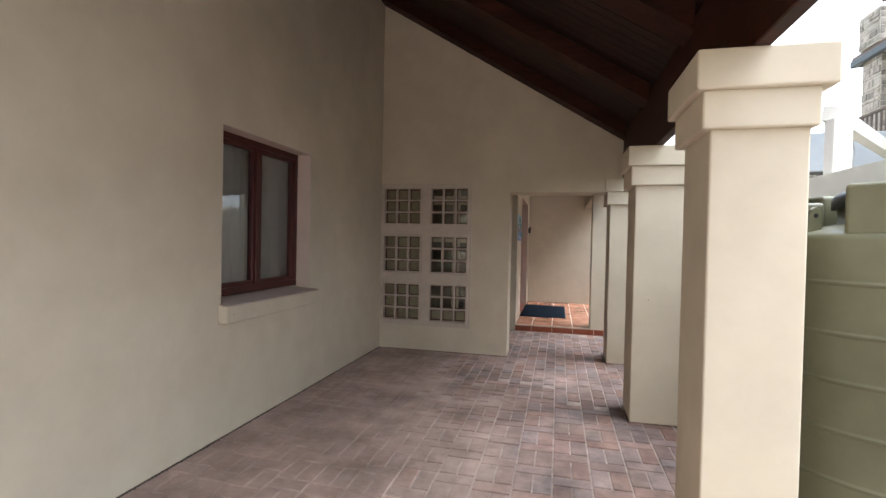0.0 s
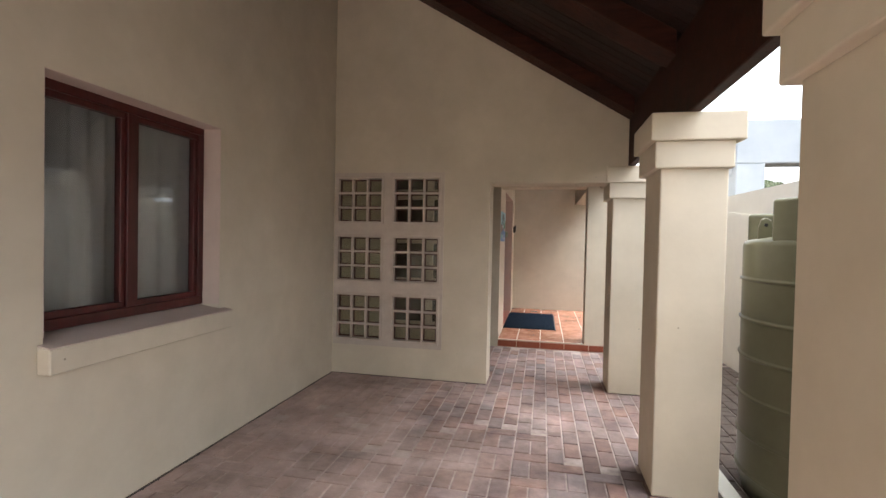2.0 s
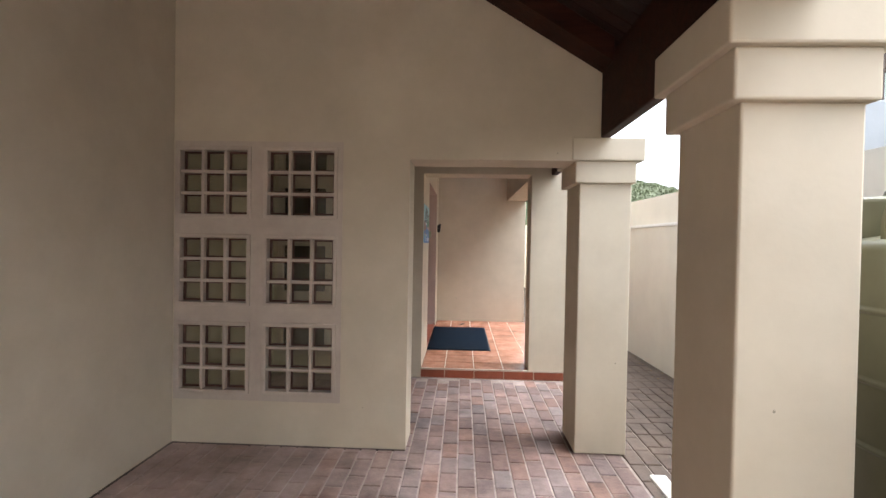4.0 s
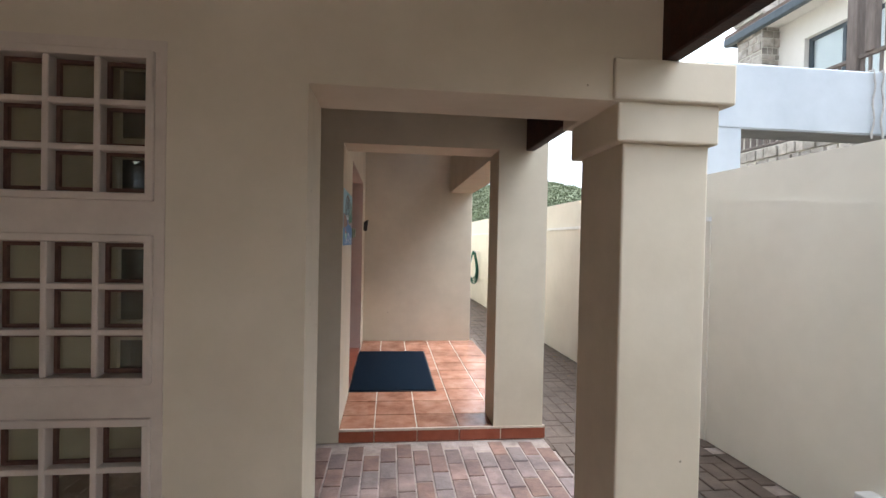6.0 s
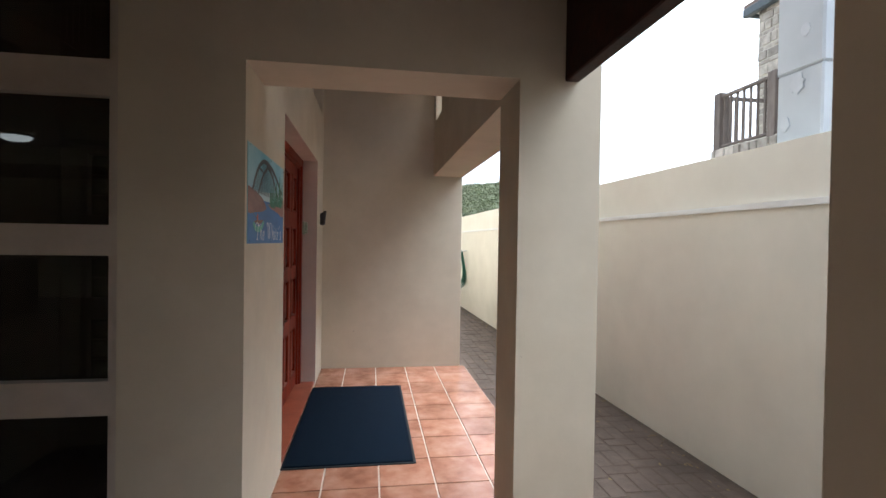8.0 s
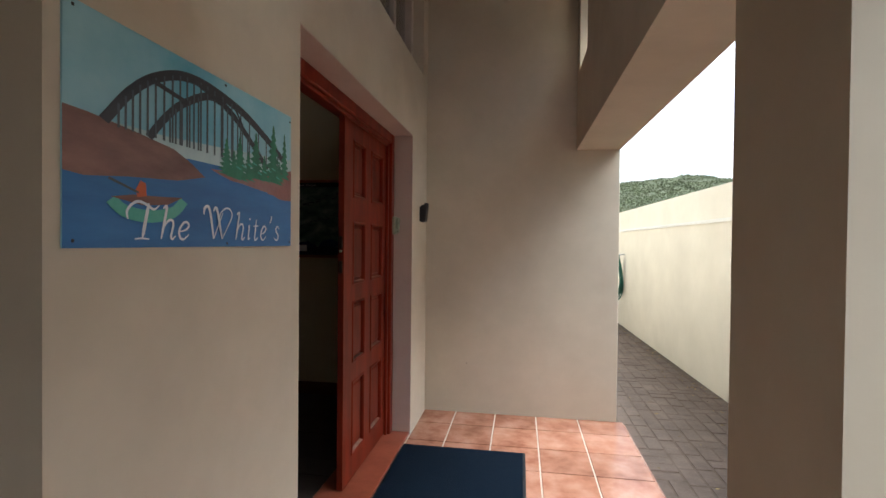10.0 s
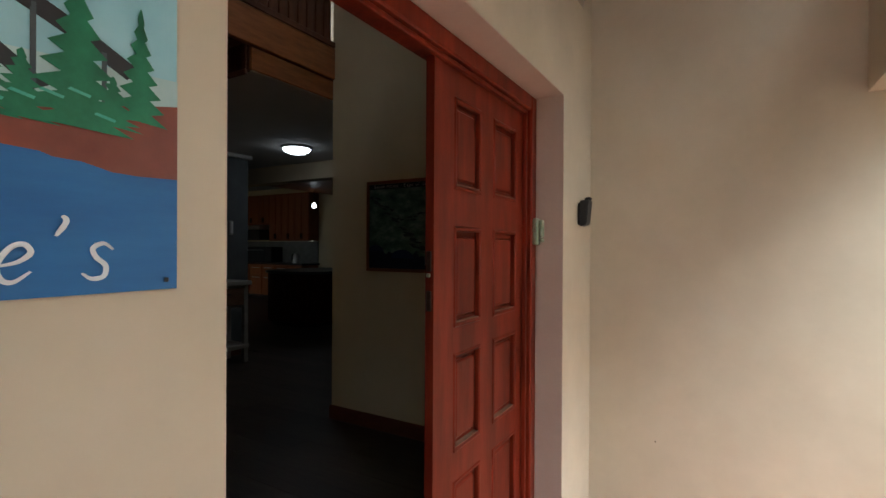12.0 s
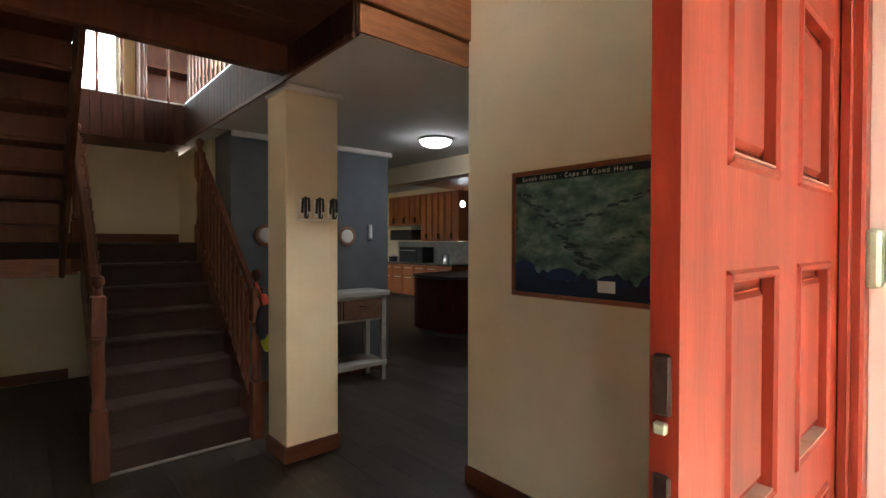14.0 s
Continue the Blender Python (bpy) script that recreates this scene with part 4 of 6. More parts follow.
# ---- hall: shell ----
structure("floor_hall", box(-12.4, -0.36, 8.2, 17.6, HALL - 0.12, HALL - 0.006), LAMINATE, "dark underlay of the laminate floor", "floor")
structure("wall_hall_north", box(-2.14, -0.36, 11.12, 11.3, 0.0, 5.2), PLASTER_IN, "beige plastered hall wall", "wall")
structure("wall_hall_east", wall_x(-0.38, -0.362, 8.2, 11.12, HALL, 5.2, [(8.66, 10.47, 0.0, 2.23), (9.0, 10.78, 2.72, 3.6), (9.6, 10.8, 4.35, 4.95)]), PLASTER_IN, "beige plastered inner face of the entrance wall", "wall")
structure("wall_hall_west", wall_x(-6.8, -6.65, 8.2, 10.5, 0, 2.95), PLASTER_IN, "beige plastered wall behind the stairs", "wall")
structure("wall_upstairs", wall_x(-7.5, -7.35, 8.2, 17.6, 2.95, 5.2, [(9.35, 9.98, 3.45, 4.6)]), PLASTER_IN, "beige plastered upstairs wall with a window", "wall")
structure("wall_stair_side", box(-6.65, -5.25, 10.5, 10.53, 0.0, 2.66), PLASTER_IN, "beige plastered wall beside the stair landing", "wall")
structure("wall_slate", box(-6.8, -4.77, 10.532, 12.33, 0.0, 2.66), GREY_WALL, "slate blue painted wall", "wall")
structure("cornice", join(box(-4.77, -4.73, 10.532, 12.37, 2.60, 2.658, 0.01), box(-6.8, -4.77, 12.33, 12.37, 2.60, 2.658, 0.01)), CEILING, "white cornice on the slate blue wall", "trim")
# The south-side wall and its opening are unseen, added to set the kitchen's light.
structure("wall_living", join(box(-2.14, -2.0, 11.3, 17.6, 0, 3.1), box(-12.5, -12.4, 12.33, 17.6, 0, 3.1), wall_y(12.18, 12.33, -12.4, -6.8, 0, 3.1, [(-11.6, -9.6, 0.95, 2.35)])), PLASTER_IN, "beige plastered living space wall", "wall")
structure("wall_kitchen", wall_y(17.5, 17.65, -12.4, -2.0, 0, 3.1, [(-9.1, -8.85, 1.0, 2.6)]), PLASTER_IN, "beige plastered kitchen wall with a bright window", "wall")
structure("wall_hall_south", join(box(-7.5, LEFT - 0.25, 7.95, 8.12, 0, 5.2), box(LEFT - 0.25, -0.36, 7.95, 8.12, roof_z(-0.36), 5.2)), PLASTER_IN, "beige plastered wall along the upper stairs", "wall")
structure("ceiling_hall", box(-7.5, -0.36, 8.0, 17.6, 5.2, 5.3), CEILING, "white painted high hall ceiling", "ceiling")
structure("ceiling_living", box(-4.77, -2.145, 10.36, 13.05, 2.655, 2.70), CEILING, "white painted living space ceiling", "ceiling")
structure("ceiling_kitchen", join(box(-12.5, -2.0, 13.05, 17.6, 3.1, 3.2), box(-12.5, -4.77, 12.33, 13.05, 2.66, 2.75)), CEILING, "white painted kitchen ceiling", "ceiling")
structure("bulkhead", box(-12.4, -2.0, 13.05, 13.25, 2.42, 3.1), PLASTER_IN, "beige plastered bulkhead before the kitchen", "beam")
structure("floor_upstairs", join(box(-7.4, -5.62, 8.2, 10.345, 2.68, 2.94), box(-7.4, -2.16, 10.36, 17.6, 2.705, 2.94), box(-3.0, -2.16, 8.2, 10.345, 2.86, 2.94)), LOFT_WOOD, "timber upper floor", "floor")


# ---- upper floor edge ----
def fascia(name, bm, label):
    return structure(name, bm, LOFT_WOOD, label, "trim")


fascia("fascia", box(-2.158, -2.135, 10.345, 11.12, 2.66, 2.81, 0.004), "orange-brown pine fascia board")
fascia("fascia_upper", box(-2.158, -2.115, 8.2, 11.12, 2.82, 3.07, 0.006), "orange-brown pine fascia board of the gallery")
def cladding(name, backing, label, along, start, stop, flat, z0, z1):
    """Backing board faced with narrow upright boards."""
    f = structure(name, backing, FASCIA_WOOD, label, "trim")
    u = start
    while u < stop - 0.02:
        e = min(u + 0.088, stop) - 0.004
        part("board", box(u, e, flat, flat + 0.012, z0, z1, 0.003) if along == "x" else box(flat, flat + 0.012, u, e, z0, z1, 0.003), FASCIA_WOOD, f)
        u += 0.088


cladding("fascia_gallery", box(-5.60, -2.16, 10.338, 10.358, 2.655, 3.03), "dark upright boards along the gallery edge", "x", -5.60, -2.16, 10.325, 2.66, 3.03)
structure("trim_gallery", box(-5.60, -2.16, 10.316, 10.336, 2.63, 2.662, 0.004), STAIR_WOOD, "dark timber strip under the gallery boards", "trim")
cladding("fascia_far", box(-5.625, -5.612, 8.2, 10.335, 2.60, 3.02), "dark upright boards above the stairs", "y", 8.2, 10.32, -5.611, 2.60, 3.02)
structure("beam_gallery", box(-3.06, -2.98, 8.2, 10.335, 2.67, 2.94, 0.004), STAIR_WOOD, "dark timber edge beam of the bridge", "beam")
for i in range(7):
    x0 = -2.97 + i * 0.116
    tagged(part("soffit_board", box(x0, x0 + 0.112, 8.2, 10.33, 2.835, 2.858, 0.003), STAIR_WOOD), "red-brown timber board under the bridge", "board", "bridge boards")


def baluster_mesh(h):
    return mesh_of("baluster", lathe([(0.020, 0), (0.020, 0.12 * h), (0.012, 0.16 * h), (0.022, 0.30 * h), (0.014, 0.5 * h), (0.021, 0.7 * h), (0.012, 0.85 * h), (0.020, 0.89 * h), (0.020, h)], 10), STAIR_WOOD, True)


gal = thing("gallery_railing", (-5.6, 10.34, 3.03), "gallery railing upstairs with slim turned dark spindles", "railing")
bme = mesh_of("baluster", lathe([(0.016, 0), (0.016, 0.10), (0.008, 0.13), (0.017, 0.24), (0.009, 0.41), (0.017, 0.57), (0.008, 0.70), (0.016, 0.73), (0.016, 0.82)], 10), RAIL_WOOD, True)
for i in range(27):
    o = new("baluster", bme)
    o.parent = gal
    o.matrix_basis = Matrix.Translation((-5.5 + i * 0.125 + 5.6, 0.006, 0.0))
for i in range(10):
    o = new("baluster", bme)
    o.parent = gal
    o.matrix_basis = Matrix.Translation((-0.012, -0.16 - i * 0.2, -0.01))
# Pale strip added for the bright light along the fascia tops.
part("bottom_rail", join(box(-5.60, -2.16, 10.331, 10.362, 3.031, 3.052, 0.004), box(-5.628, -5.598, 8.25, 10.33, 3.021, 3.036, 0.004)), STEEL, gal, "pale bottom rail standing for the lit fascia top")
part("handrail", join(box(-5.63, -2.16, 10.31, 10.37, 3.85, 3.90, 0.01), box(-5.64, -5.58, 8.25, 10.31, 3.84, 3.89, 0.01)), STAIR_WOOD, gal)

brl = thing("bridge_railing", (-2.13, 9.65, 3.07), "red-brown slatted railing along the bridge edge", "railing")
slat = mesh_of("slat", box(-0.010, 0.010, -0.038, 0.038, 0.045, 0.82, 0.003), STAIR_WOOD)
for i in range(33):
    o = new("slat", slat)
    o.parent = brl
    o.matrix_basis = Matrix.Translation((0, -1.40 + i * 0.087, 0))
part("bottom_rail", box(-2.15, -2.11, 8.22, 11.115, 3.071, 3.116, 0.004), STAIR_WOOD, brl)
part("handrail", box(-2.16, -2.10, 8.22, 11.115, 3.89, 3.94, 0.010), STAIR_WOOD, brl)

uw = tagged(thing("window_5", (-7.42, 9.66, 3.45), "bright upstairs window in pale frame", "window"), kind="structure")
part("window_frame", join(box(-7.46, -7.40, 9.35, 9.98, 3.45, 3.49), box(-7.46, -7.40, 9.35, 9.98, 4.56, 4.6), box(-7.46, -7.40, 9.35, 9.39, 3.49, 4.56), box(-7.46, -7.40, 9.94, 9.98, 3.49, 4.56)), WHITE, uw)
part("pane", box(-7.432, -7.428, 9.39, 9.94, 3.49, 4.56), GLASS, uw).visible_shadow = False
kw = tagged(thing("window_6", (-9.0, 17.57, 1.0), "kitchen window in white frame", "window"), kind="structure")
part("window_frame", join(box(-9.1, -8.85, 17.55, 17.6, 1.0, 1.04), box(-9.1, -8.85, 17.55, 17.6, 2.56, 2.6), box(-9.1, -9.07, 17.55, 17.6, 1.04, 2.56), box(-8.88, -8.85, 17.55, 17.6, 1.04, 2.56)), WHITE, kw)
part("pane", box(-9.07, -8.88, 17.573, 17.577, 1.04, 2.56), GLASS, kw).visible_shadow = False

# Added window, out of view, that throws light on the kitchen fronts.
lw = tagged(thing("added_window_8", (-10.6, 12.25, 0.95), "added unseen window in white frame that lights the kitchen", "window"), kind="structure")
part("window_frame", join(box(-11.6, -9.6, 12.22, 12.28, 0.95, 1.0), box(-11.6, -9.6, 12.22, 12.28, 2.30, 2.35), box(-11.6, -11.55, 12.22, 12.28, 1.0, 2.30), box(-9.65, -9.6, 12.22, 12.28, 1.0, 2.30), box(-10.63, -10.57, 12.22, 12.28, 1.0, 2.30)), WHITE, lw)
for a, b in ((-11.55, -10.63), (-10.57, -9.65)):
    part("pane", box(a, b, 12.248, 12.252, 1.0, 2.30), GLASS, lw).visible_shadow = False

# upstairs corner cupboard seen between the balusters
cb = thing("bookcase", (-7.2, 10.6, 2.95), "dark wooden bookcase upstairs beside the window", "bookcase")
part("carcass", join(box(-7.34, -7.0, 10.15, 10.19, 2.95, 4.6), box(-7.34, -7.0, 10.95, 10.99, 2.95, 4.6), box(-7.34, -7.30, 10.19, 10.95, 2.95, 4.6)), STAIR_WOOD, cb)
for z in (2.98, 3.4, 3.8, 4.2, 4.56):
    part("shelf", box(-7.30, -7.0, 10.19, 10.95, z, z + 0.03), STAIR_WOOD, cb)

# ---- stairs ----
RISE, GO, X0 = 0.186, 0.209, -3.70
st = thing("staircase", (X0, 9.89, HALL), "carpeted lower stair flight with red-brown wooden stringers and railings", "staircase")
for n in range(8):
    xa, z = X0 - n * GO, HALL + (n + 1) * RISE
    back = X0 - (n + 1) * GO - 0.03 if n < 7 else -6.64
    part("step", join(box(back, xa + 0.02, 9.45, 10.33, z - 0.035, z, 0.012, 2), box(back, xa, 9.452, 10.328, z - RISE + 0.001, z - 0.034)), CARPET, st, "brown carpeted step")
part("edge_strip", box(X0 + 0.001, X0 + 0.03, 9.45, 10.33, HALL, HALL + 0.012, 0.003), STEEL, st, "bright metal strip at the foot")
for y, name in ((9.415, "stringer"), (10.332, "stringer")):
    part(name, extrude([(X0 + 0.06, HALL), (X0 + 0.06, HALL + 0.24), (X0 - 7 * GO, HALL + 8 * RISE + 0.13), (X0 - 7 * GO - 0.05, HALL + 8 * RISE + 0.13), (X0 - 7 * GO - 0.05, HALL + 7 * RISE - 0.2), (X0 - 0.25, HALL)], "y", y, y + 0.033, 0.003), STAIR_WOOD, st)


def newel(parent, x, y, z, h):
    prof = [(0.03, 0.34 * h), (0.04, 0.36 * h), (0.028, 0.40 * h), (0.036, 0.55 * h), (0.026, 0.66 * h), (0.038, 0.69 * h), (0.03, 0.70 * h)]
    n = part("newel", join(box(x - 0.045, x + 0.045, y - 0.045, y + 0.045, z, z + 0.34 * h, 0.006), lathe(prof, 16, (x, y, z)), box(x - 0.043, x + 0.043, y - 0.043, y + 0.043, z + 0.70 * h, z + 0.90 * h, 0.008),
                           lathe([(0.02, 0.90 * h), (0.022, 0.92 * h), (0.014, 0.935 * h), (0.034, 0.955 * h), (0.038, 0.975 * h), (0.03, 0.995 * h), (0.008, 1.005 * h)], 16, (x, y, z))), STAIR_WOOD, parent, "turned newel post with ball top")
    return n


for y in (9.395, 10.375):
    newel(st, X0 + 0.02, y, HALL, 1.28)
    newel(st, X0 - 7 * GO - 0.05, y, HALL + 8 * RISE - 0.25, 1.28)
    rail = [(X0 + 0.02, HALL + 1.03), (X0 + 0.02, HALL + 1.09), (X0 - 7 * GO - 0.05, HALL + 8 * RISE + 0.93), (X0 - 7 * GO - 0.05, HALL + 8 * RISE + 0.87)]
    part("handrail", extrude(rail, "y", y - 0.028, y + 0.028, 0.01), STAIR_WOOD, st)
    sb = baluster_mesh(0.80)
    for n in range(13):
        f = (n + 1) / 14
        o = new("baluster", sb)
        o.parent = st
        o.matrix_basis = Matrix.Translation((X0 - f * 7 * GO - X0, y + (0.03 if y < 10 else -0.025) - 9.89, HALL + 0.235 + f * (8 * RISE - 0.11) - HALL))
part("landing", box(-6.64, X0 - 7 * GO, 8.22, 9.448, HALL + 8 * RISE - 0.14, HALL + 8 * RISE, 0.004), CARPET, st, "brown carpeted landing")
# Lighter wood than the stair: the light on these boards is in the colour.
part("landing_trim", box(-6.64, X0 - 7 * GO - 0.06, 9.20, 9.40, HALL + 8 * RISE - 0.28, HALL + 8 * RISE - 0.142, 0.004), LOFT_WOOD, st)

up = thing("upper_stair", (-5.2, 8.8, HALL + 8 * RISE), "upper stair flight of red-brown timber seen from below", "staircase")
R2, G2 = 0.172, 0.27
for n in range(8):
    xa, z = -5.20 + n * G2, HALL + 8 * RISE + n * R2
    part("tread", box(xa - 0.03, xa + G2 + 0.01, 8.24, 9.27, z + R2 - 0.035, z + R2, 0.006), STAIR_WOOD, up)
    part("riser", box(xa, xa + 0.022, 8.24, 9.27, z - 0.012, z + R2 - 0.036, 0.003), STAIR_WOOD, up)
for y in (8.21, 9.272):
    part("stringer", extrude([(-5.26, HALL + 8 * RISE - 0.30), (-5.26, HALL + 8 * RISE + 0.22), (-3.08, HALL + 8 * RISE + 8 * R2 + 0.1), (-3.08, HALL + 8 * RISE + 8 * R2 - 0.28), (-5.1, HALL + 8 * RISE - 0.30)], "y", y, y + 0.03, 0.003), STAIR_WOOD, up)
# Again the lighter wood, with the light on the board put into its colour.
part("soffit_edge", box(-5.27, -5.20, 8.24, 9.27, HALL + 8 * RISE - 0.29, HALL + 8 * RISE - 0.02, 0.004), LOFT_WOOD, up, "pine edge board coloured lighter, as if lit")

ln = thing("hanging_lantern", (-4.27, 9.53, 3.14), "dark metal lantern of slim rods hanging in the stair well", "lamp")
part("chain", tube([(-4.27, 9.53, 3.42), (-4.27, 9.53, 5.2)], 0.006), BRONZE, ln)
part("cap", lathe([(0.012, 0.0), (0.05, 0.006), (0.055, 0.02), (0.02, 0.05), (0.008, 0.06)], 16, (-4.27, 9.53, 3.37)), BRONZE, ln, smooth=True)
for k in range(6):
    a = math.pi * k / 3
    part("rod", tube([(-4.27 + 0.045 * math.cos(a), 9.53 + 0.045 * math.sin(a), 3.12 + 0.02 * (k % 2)), (-4.27 + 0.045 * math.cos(a), 9.53 + 0.045 * math.sin(a), 3.375)], 0.006), STEEL if k % 2 else BRONZE, ln)

# bags hung on the lower newel
for x, y, z, s, col, lab in ((-3.62, 10.43, 0.98, 0.12, (0.02, 0.02, 0.03), "black cloth bag hung on the newel post"), (-3.60, 10.45, 0.86, 0.09, (0.45, 0.55, 0.05), "yellow-green bag hung on the newel post"), (-3.63, 10.42, 1.14, 0.05, (0.6, 0.10, 0.06), "small red cap resting on the newel post")):
    bm = bmesh.new()
    bmesh.ops.create_icosphere(bm, subdivisions=3, radius=s)
    for v in bm.verts:
        k = 1 + 0.22 * noise.noise(v.co * 14 + Vector((x * 9, y, z)))
        v.co = Vector((v.co.x * k * 0.6 + x, v.co.y * k * 0.7 + y, v.co.z * k * 1.25 + z))
    b = thing("bag", (x, y, z), lab, "bag")
    part("cloth", bm, plain(lab.split()[0] + "_cloth", col, 0.8), b, smooth=True)
    part("strap", tube([(x + 0.02, y - 0.03, z + s), (x - 0.02, y - 0.06, z + s + 0.1), (x - 0.04, y - 0.05, z + s + 0.02)], 0.006), plain(lab.split()[0] + "_strap", col, 0.7), b)

# ---- pillar and skirtings ----
structure("pillar", box(-3.43, -3.115, 10.37, 10.755, HALL - 0.02, 2.654, 0.006, 2), PLASTER_IN, "beige plastered square pillar", "pillar")
structure("pillar_cornice", join(box(-3.46, -3.085, 10.36, 10.785, 2.61, 2.653, 0.012)), CEILING, "white cornice around the pillar head", "trim")
structure("baseboard_pillar", join(box(-3.445, -3.10, 10.355, 10.77, HALL, HALL + 0.11, 0.004)), SKIRT, "varnished skirting round the pillar", "baseboard")
structure("baseboard_north", join(box(-2.155, -0.38, 11.105, 11.12, HALL, HALL + 0.11, 0.004), box(-2.155, -2.14, 11.12, 11.31, HALL, HALL + 0.11, 0.004)), SKIRT, "varnished skirting along the hall wall", "baseboard")
structure("baseboard_slate", join(box(-4.77, -4.755, 10.535, 12.33, HALL, HALL + 0.11), box(-6.65, -6.635, 8.2, 9.4, HALL, HALL + 0.11), box(-6.648, -6.63, 8.3, 10.49, HALL + 8 * RISE, HALL + 8 * RISE + 0.1)), SKIRT, "varnished skirting at the stairs", "baseboard")


def hook_rack():
    h = thing("hook_rack", (-3.11, 10.6, 1.8), "white coat rack with three black and white striped animal hooks", "coat rack")
    part("rail", join(tube([(-3.106, 10.44, 1.745), (-3.106, 10.745, 1.745)], 0.005), tube([(-3.106, 10.44, 1.745), (-3.106, 10.44, 1.79), (-3.106, 10.455, 1.83)], 0.004)), WHITE, h, "thin white wire rail")
    for k in range(3):
        y = 10.50 + k * 0.105
        f = part("figure", box(-3.114, -3.10, y - 0.036, y + 0.036, 1.765, 1.885, 0.012, 2), WHITE, h, "white back of a striped animal")
        for dy, z0, z1, lean, r in ((-0.024, 1.79, 1.89, 0.004, 0.009), (0.0, 1.755, 1.90, 0.0, 0.010), (0.026, 1.80, 1.895, -0.003, 0.009)):
            part("stripe", tube([(-3.097, y + dy, z0), (-3.094, y + dy + lean * 0.3, (z0 + z1) / 2 - 0.01), (-3.095, y + dy + lean, z1 - 0.012), (-3.099, y + dy + lean * 1.8, z1)], r), BLACK, f, "black stripe")
        part("hook", tube([(-3.10, y, 1.77), (-3.07, y, 1.755), (-3.055, y, 1.765), (-3.052, y, 1.785)], 0.005), BLACK, h)


hook_rack()


def map_picture():
    p = thing("framed_map", (-1.35, 11.12, 1.3), "large framed relief map in brown wooden frame", "picture")
    x0, x1, z0, z1 = -1.77, -0.75, 1.30, 1.975
    part("frame", join(box(x0, x1, 11.092, 11.118, z0, z0 + 0.024, 0.004), box(x0, x1, 11.092, 11.118, z1 - 0.024, z1, 0.004), box(x0, x0 + 0.024, 11.092, 11.118, z0 + 0.024, z1 - 0.024, 0.004), box(x1 - 0.024, x1, 11.092, 11.118, z0 + 0.024, z1 - 0.024, 0.004)), PIC_FRAME, p)
    part("sheet", box(x0 + 0.022, x1 - 0.022, 11.104, 11.114, z0 + 0.022, z1 - 0.022), MAP_GREEN, p, "dark green printed relief map")
    shore = [(x0 + 0.025 + k * 0.0162, z0 + 0.12 + 0.06 * math.exp(-((k - 4) / 7) ** 2) + 0.018 * math.sin(k * 0.55) + 0.012 * math.sin(k * 1.7 + 1)) for k in range(60)]
    part("sea", extrude([(x0 + 0.025, z0 + 0.024), (x1 - 0.024, z0 + 0.024)] + [p_ for p_ in shore[::-1] if p_[0] < x1 - 0.024], "y", 11.1015, 11.1035), MAP_SEA, p, "dark printed sea")
    for bx, bz, br in ((x0 + 0.085, z0 + 0.15, 0.075), (x0 + 0.33, z0 + 0.10, 0.10), (x0 + 0.60, z0 + 0.085, 0.085), (x0 + 0.83, z0 + 0.10, 0.095)):
        n = 26
        part("bay", extrude([(bx + br * math.cos(math.pi * q / n), bz + br * 0.62 * math.sin(math.pi * q / n)) for q in range(n + 1)], "y", 11.1005, 11.1012), MAP_BAY, p, "deep blue printed bay")
    rng = random.Random(21)
    for (ax, az), (bx, bz), wide in (((x0 + 0.03, z1 - 0.10), (x0 + 0.42, z0 + 0.27), 0.045), ((x0 + 0.30, z0 + 0.36), (x0 + 0.95, z1 - 0.11), 0.038), ((x0 + 0.36, z0 + 0.30), (x0 + 0.50, z0 + 0.17), 0.05), ((x0 + 0.55, z0 + 0.27), (x0 + 0.97, z0 + 0.40), 0.022)):
        for k in range(30):
            f = k / 29
            px, pz = ax + (bx - ax) * f + rng.gauss(0, 0.014), az + (bz - az) * f + rng.gauss(0, 0.012)
            n = 9
            pts = [(px + wide * (0.85 * rng.uniform(0.4, 1.0) * math.cos(2 * math.pi * q / n)), pz + wide * (0.26 * rng.uniform(0.3, 1.0) * math.sin(2 * math.pi * q / n) + 0.5 * (bz - az) * math.cos(2 * math.pi * q / n))) for q in range(n)]
            part("relief_ridge", extrude(pts, "y", 11.1022 - 0.0001 * (k % 5), 11.1038), MAP_RIDGE if k % 3 else MAP_SNOW, p)
    part("title_band", box(x0 + 0.024, x1 - 0.024, 11.102, 11.1035, z1 - 0.062, z1 - 0.025), MAP_DARK, p)
    part("legend", box(-1.24, -1.15, 11.099, 11.101, z0 + 0.055, z0 + 0.11), WHITE, p)
    cu = bpy.data.curves.new("lettering", "FONT")
    cu.body, cu.size, cu.extrude, cu.space_character = "South Africa \u00b7 Cape of Good Hope", 0.032, 0.0003, 1.35
    tmp = bpy.data.objects.new("lettering", cu)
    scene.collection.objects.link(tmp)
    me = bpy.data.meshes.new_from_object(tmp.evaluated_get(bpy.context.evaluated_depsgraph_get()))
    bpy.data.objects.remove(tmp)
    me.materials.clear()
    me.materials.append(WHITE)
    me.transform(Matrix(((1, 0, 0, x0 + 0.07), (0, 0, 1, 11.1012), (0, 1, 0, z1 - 0.054), (0, 0, 0, 1))))
    o = new("lettering", me)
    o.parent = p
    o.matrix_parent_inverse = p.matrix_basis.inverted()


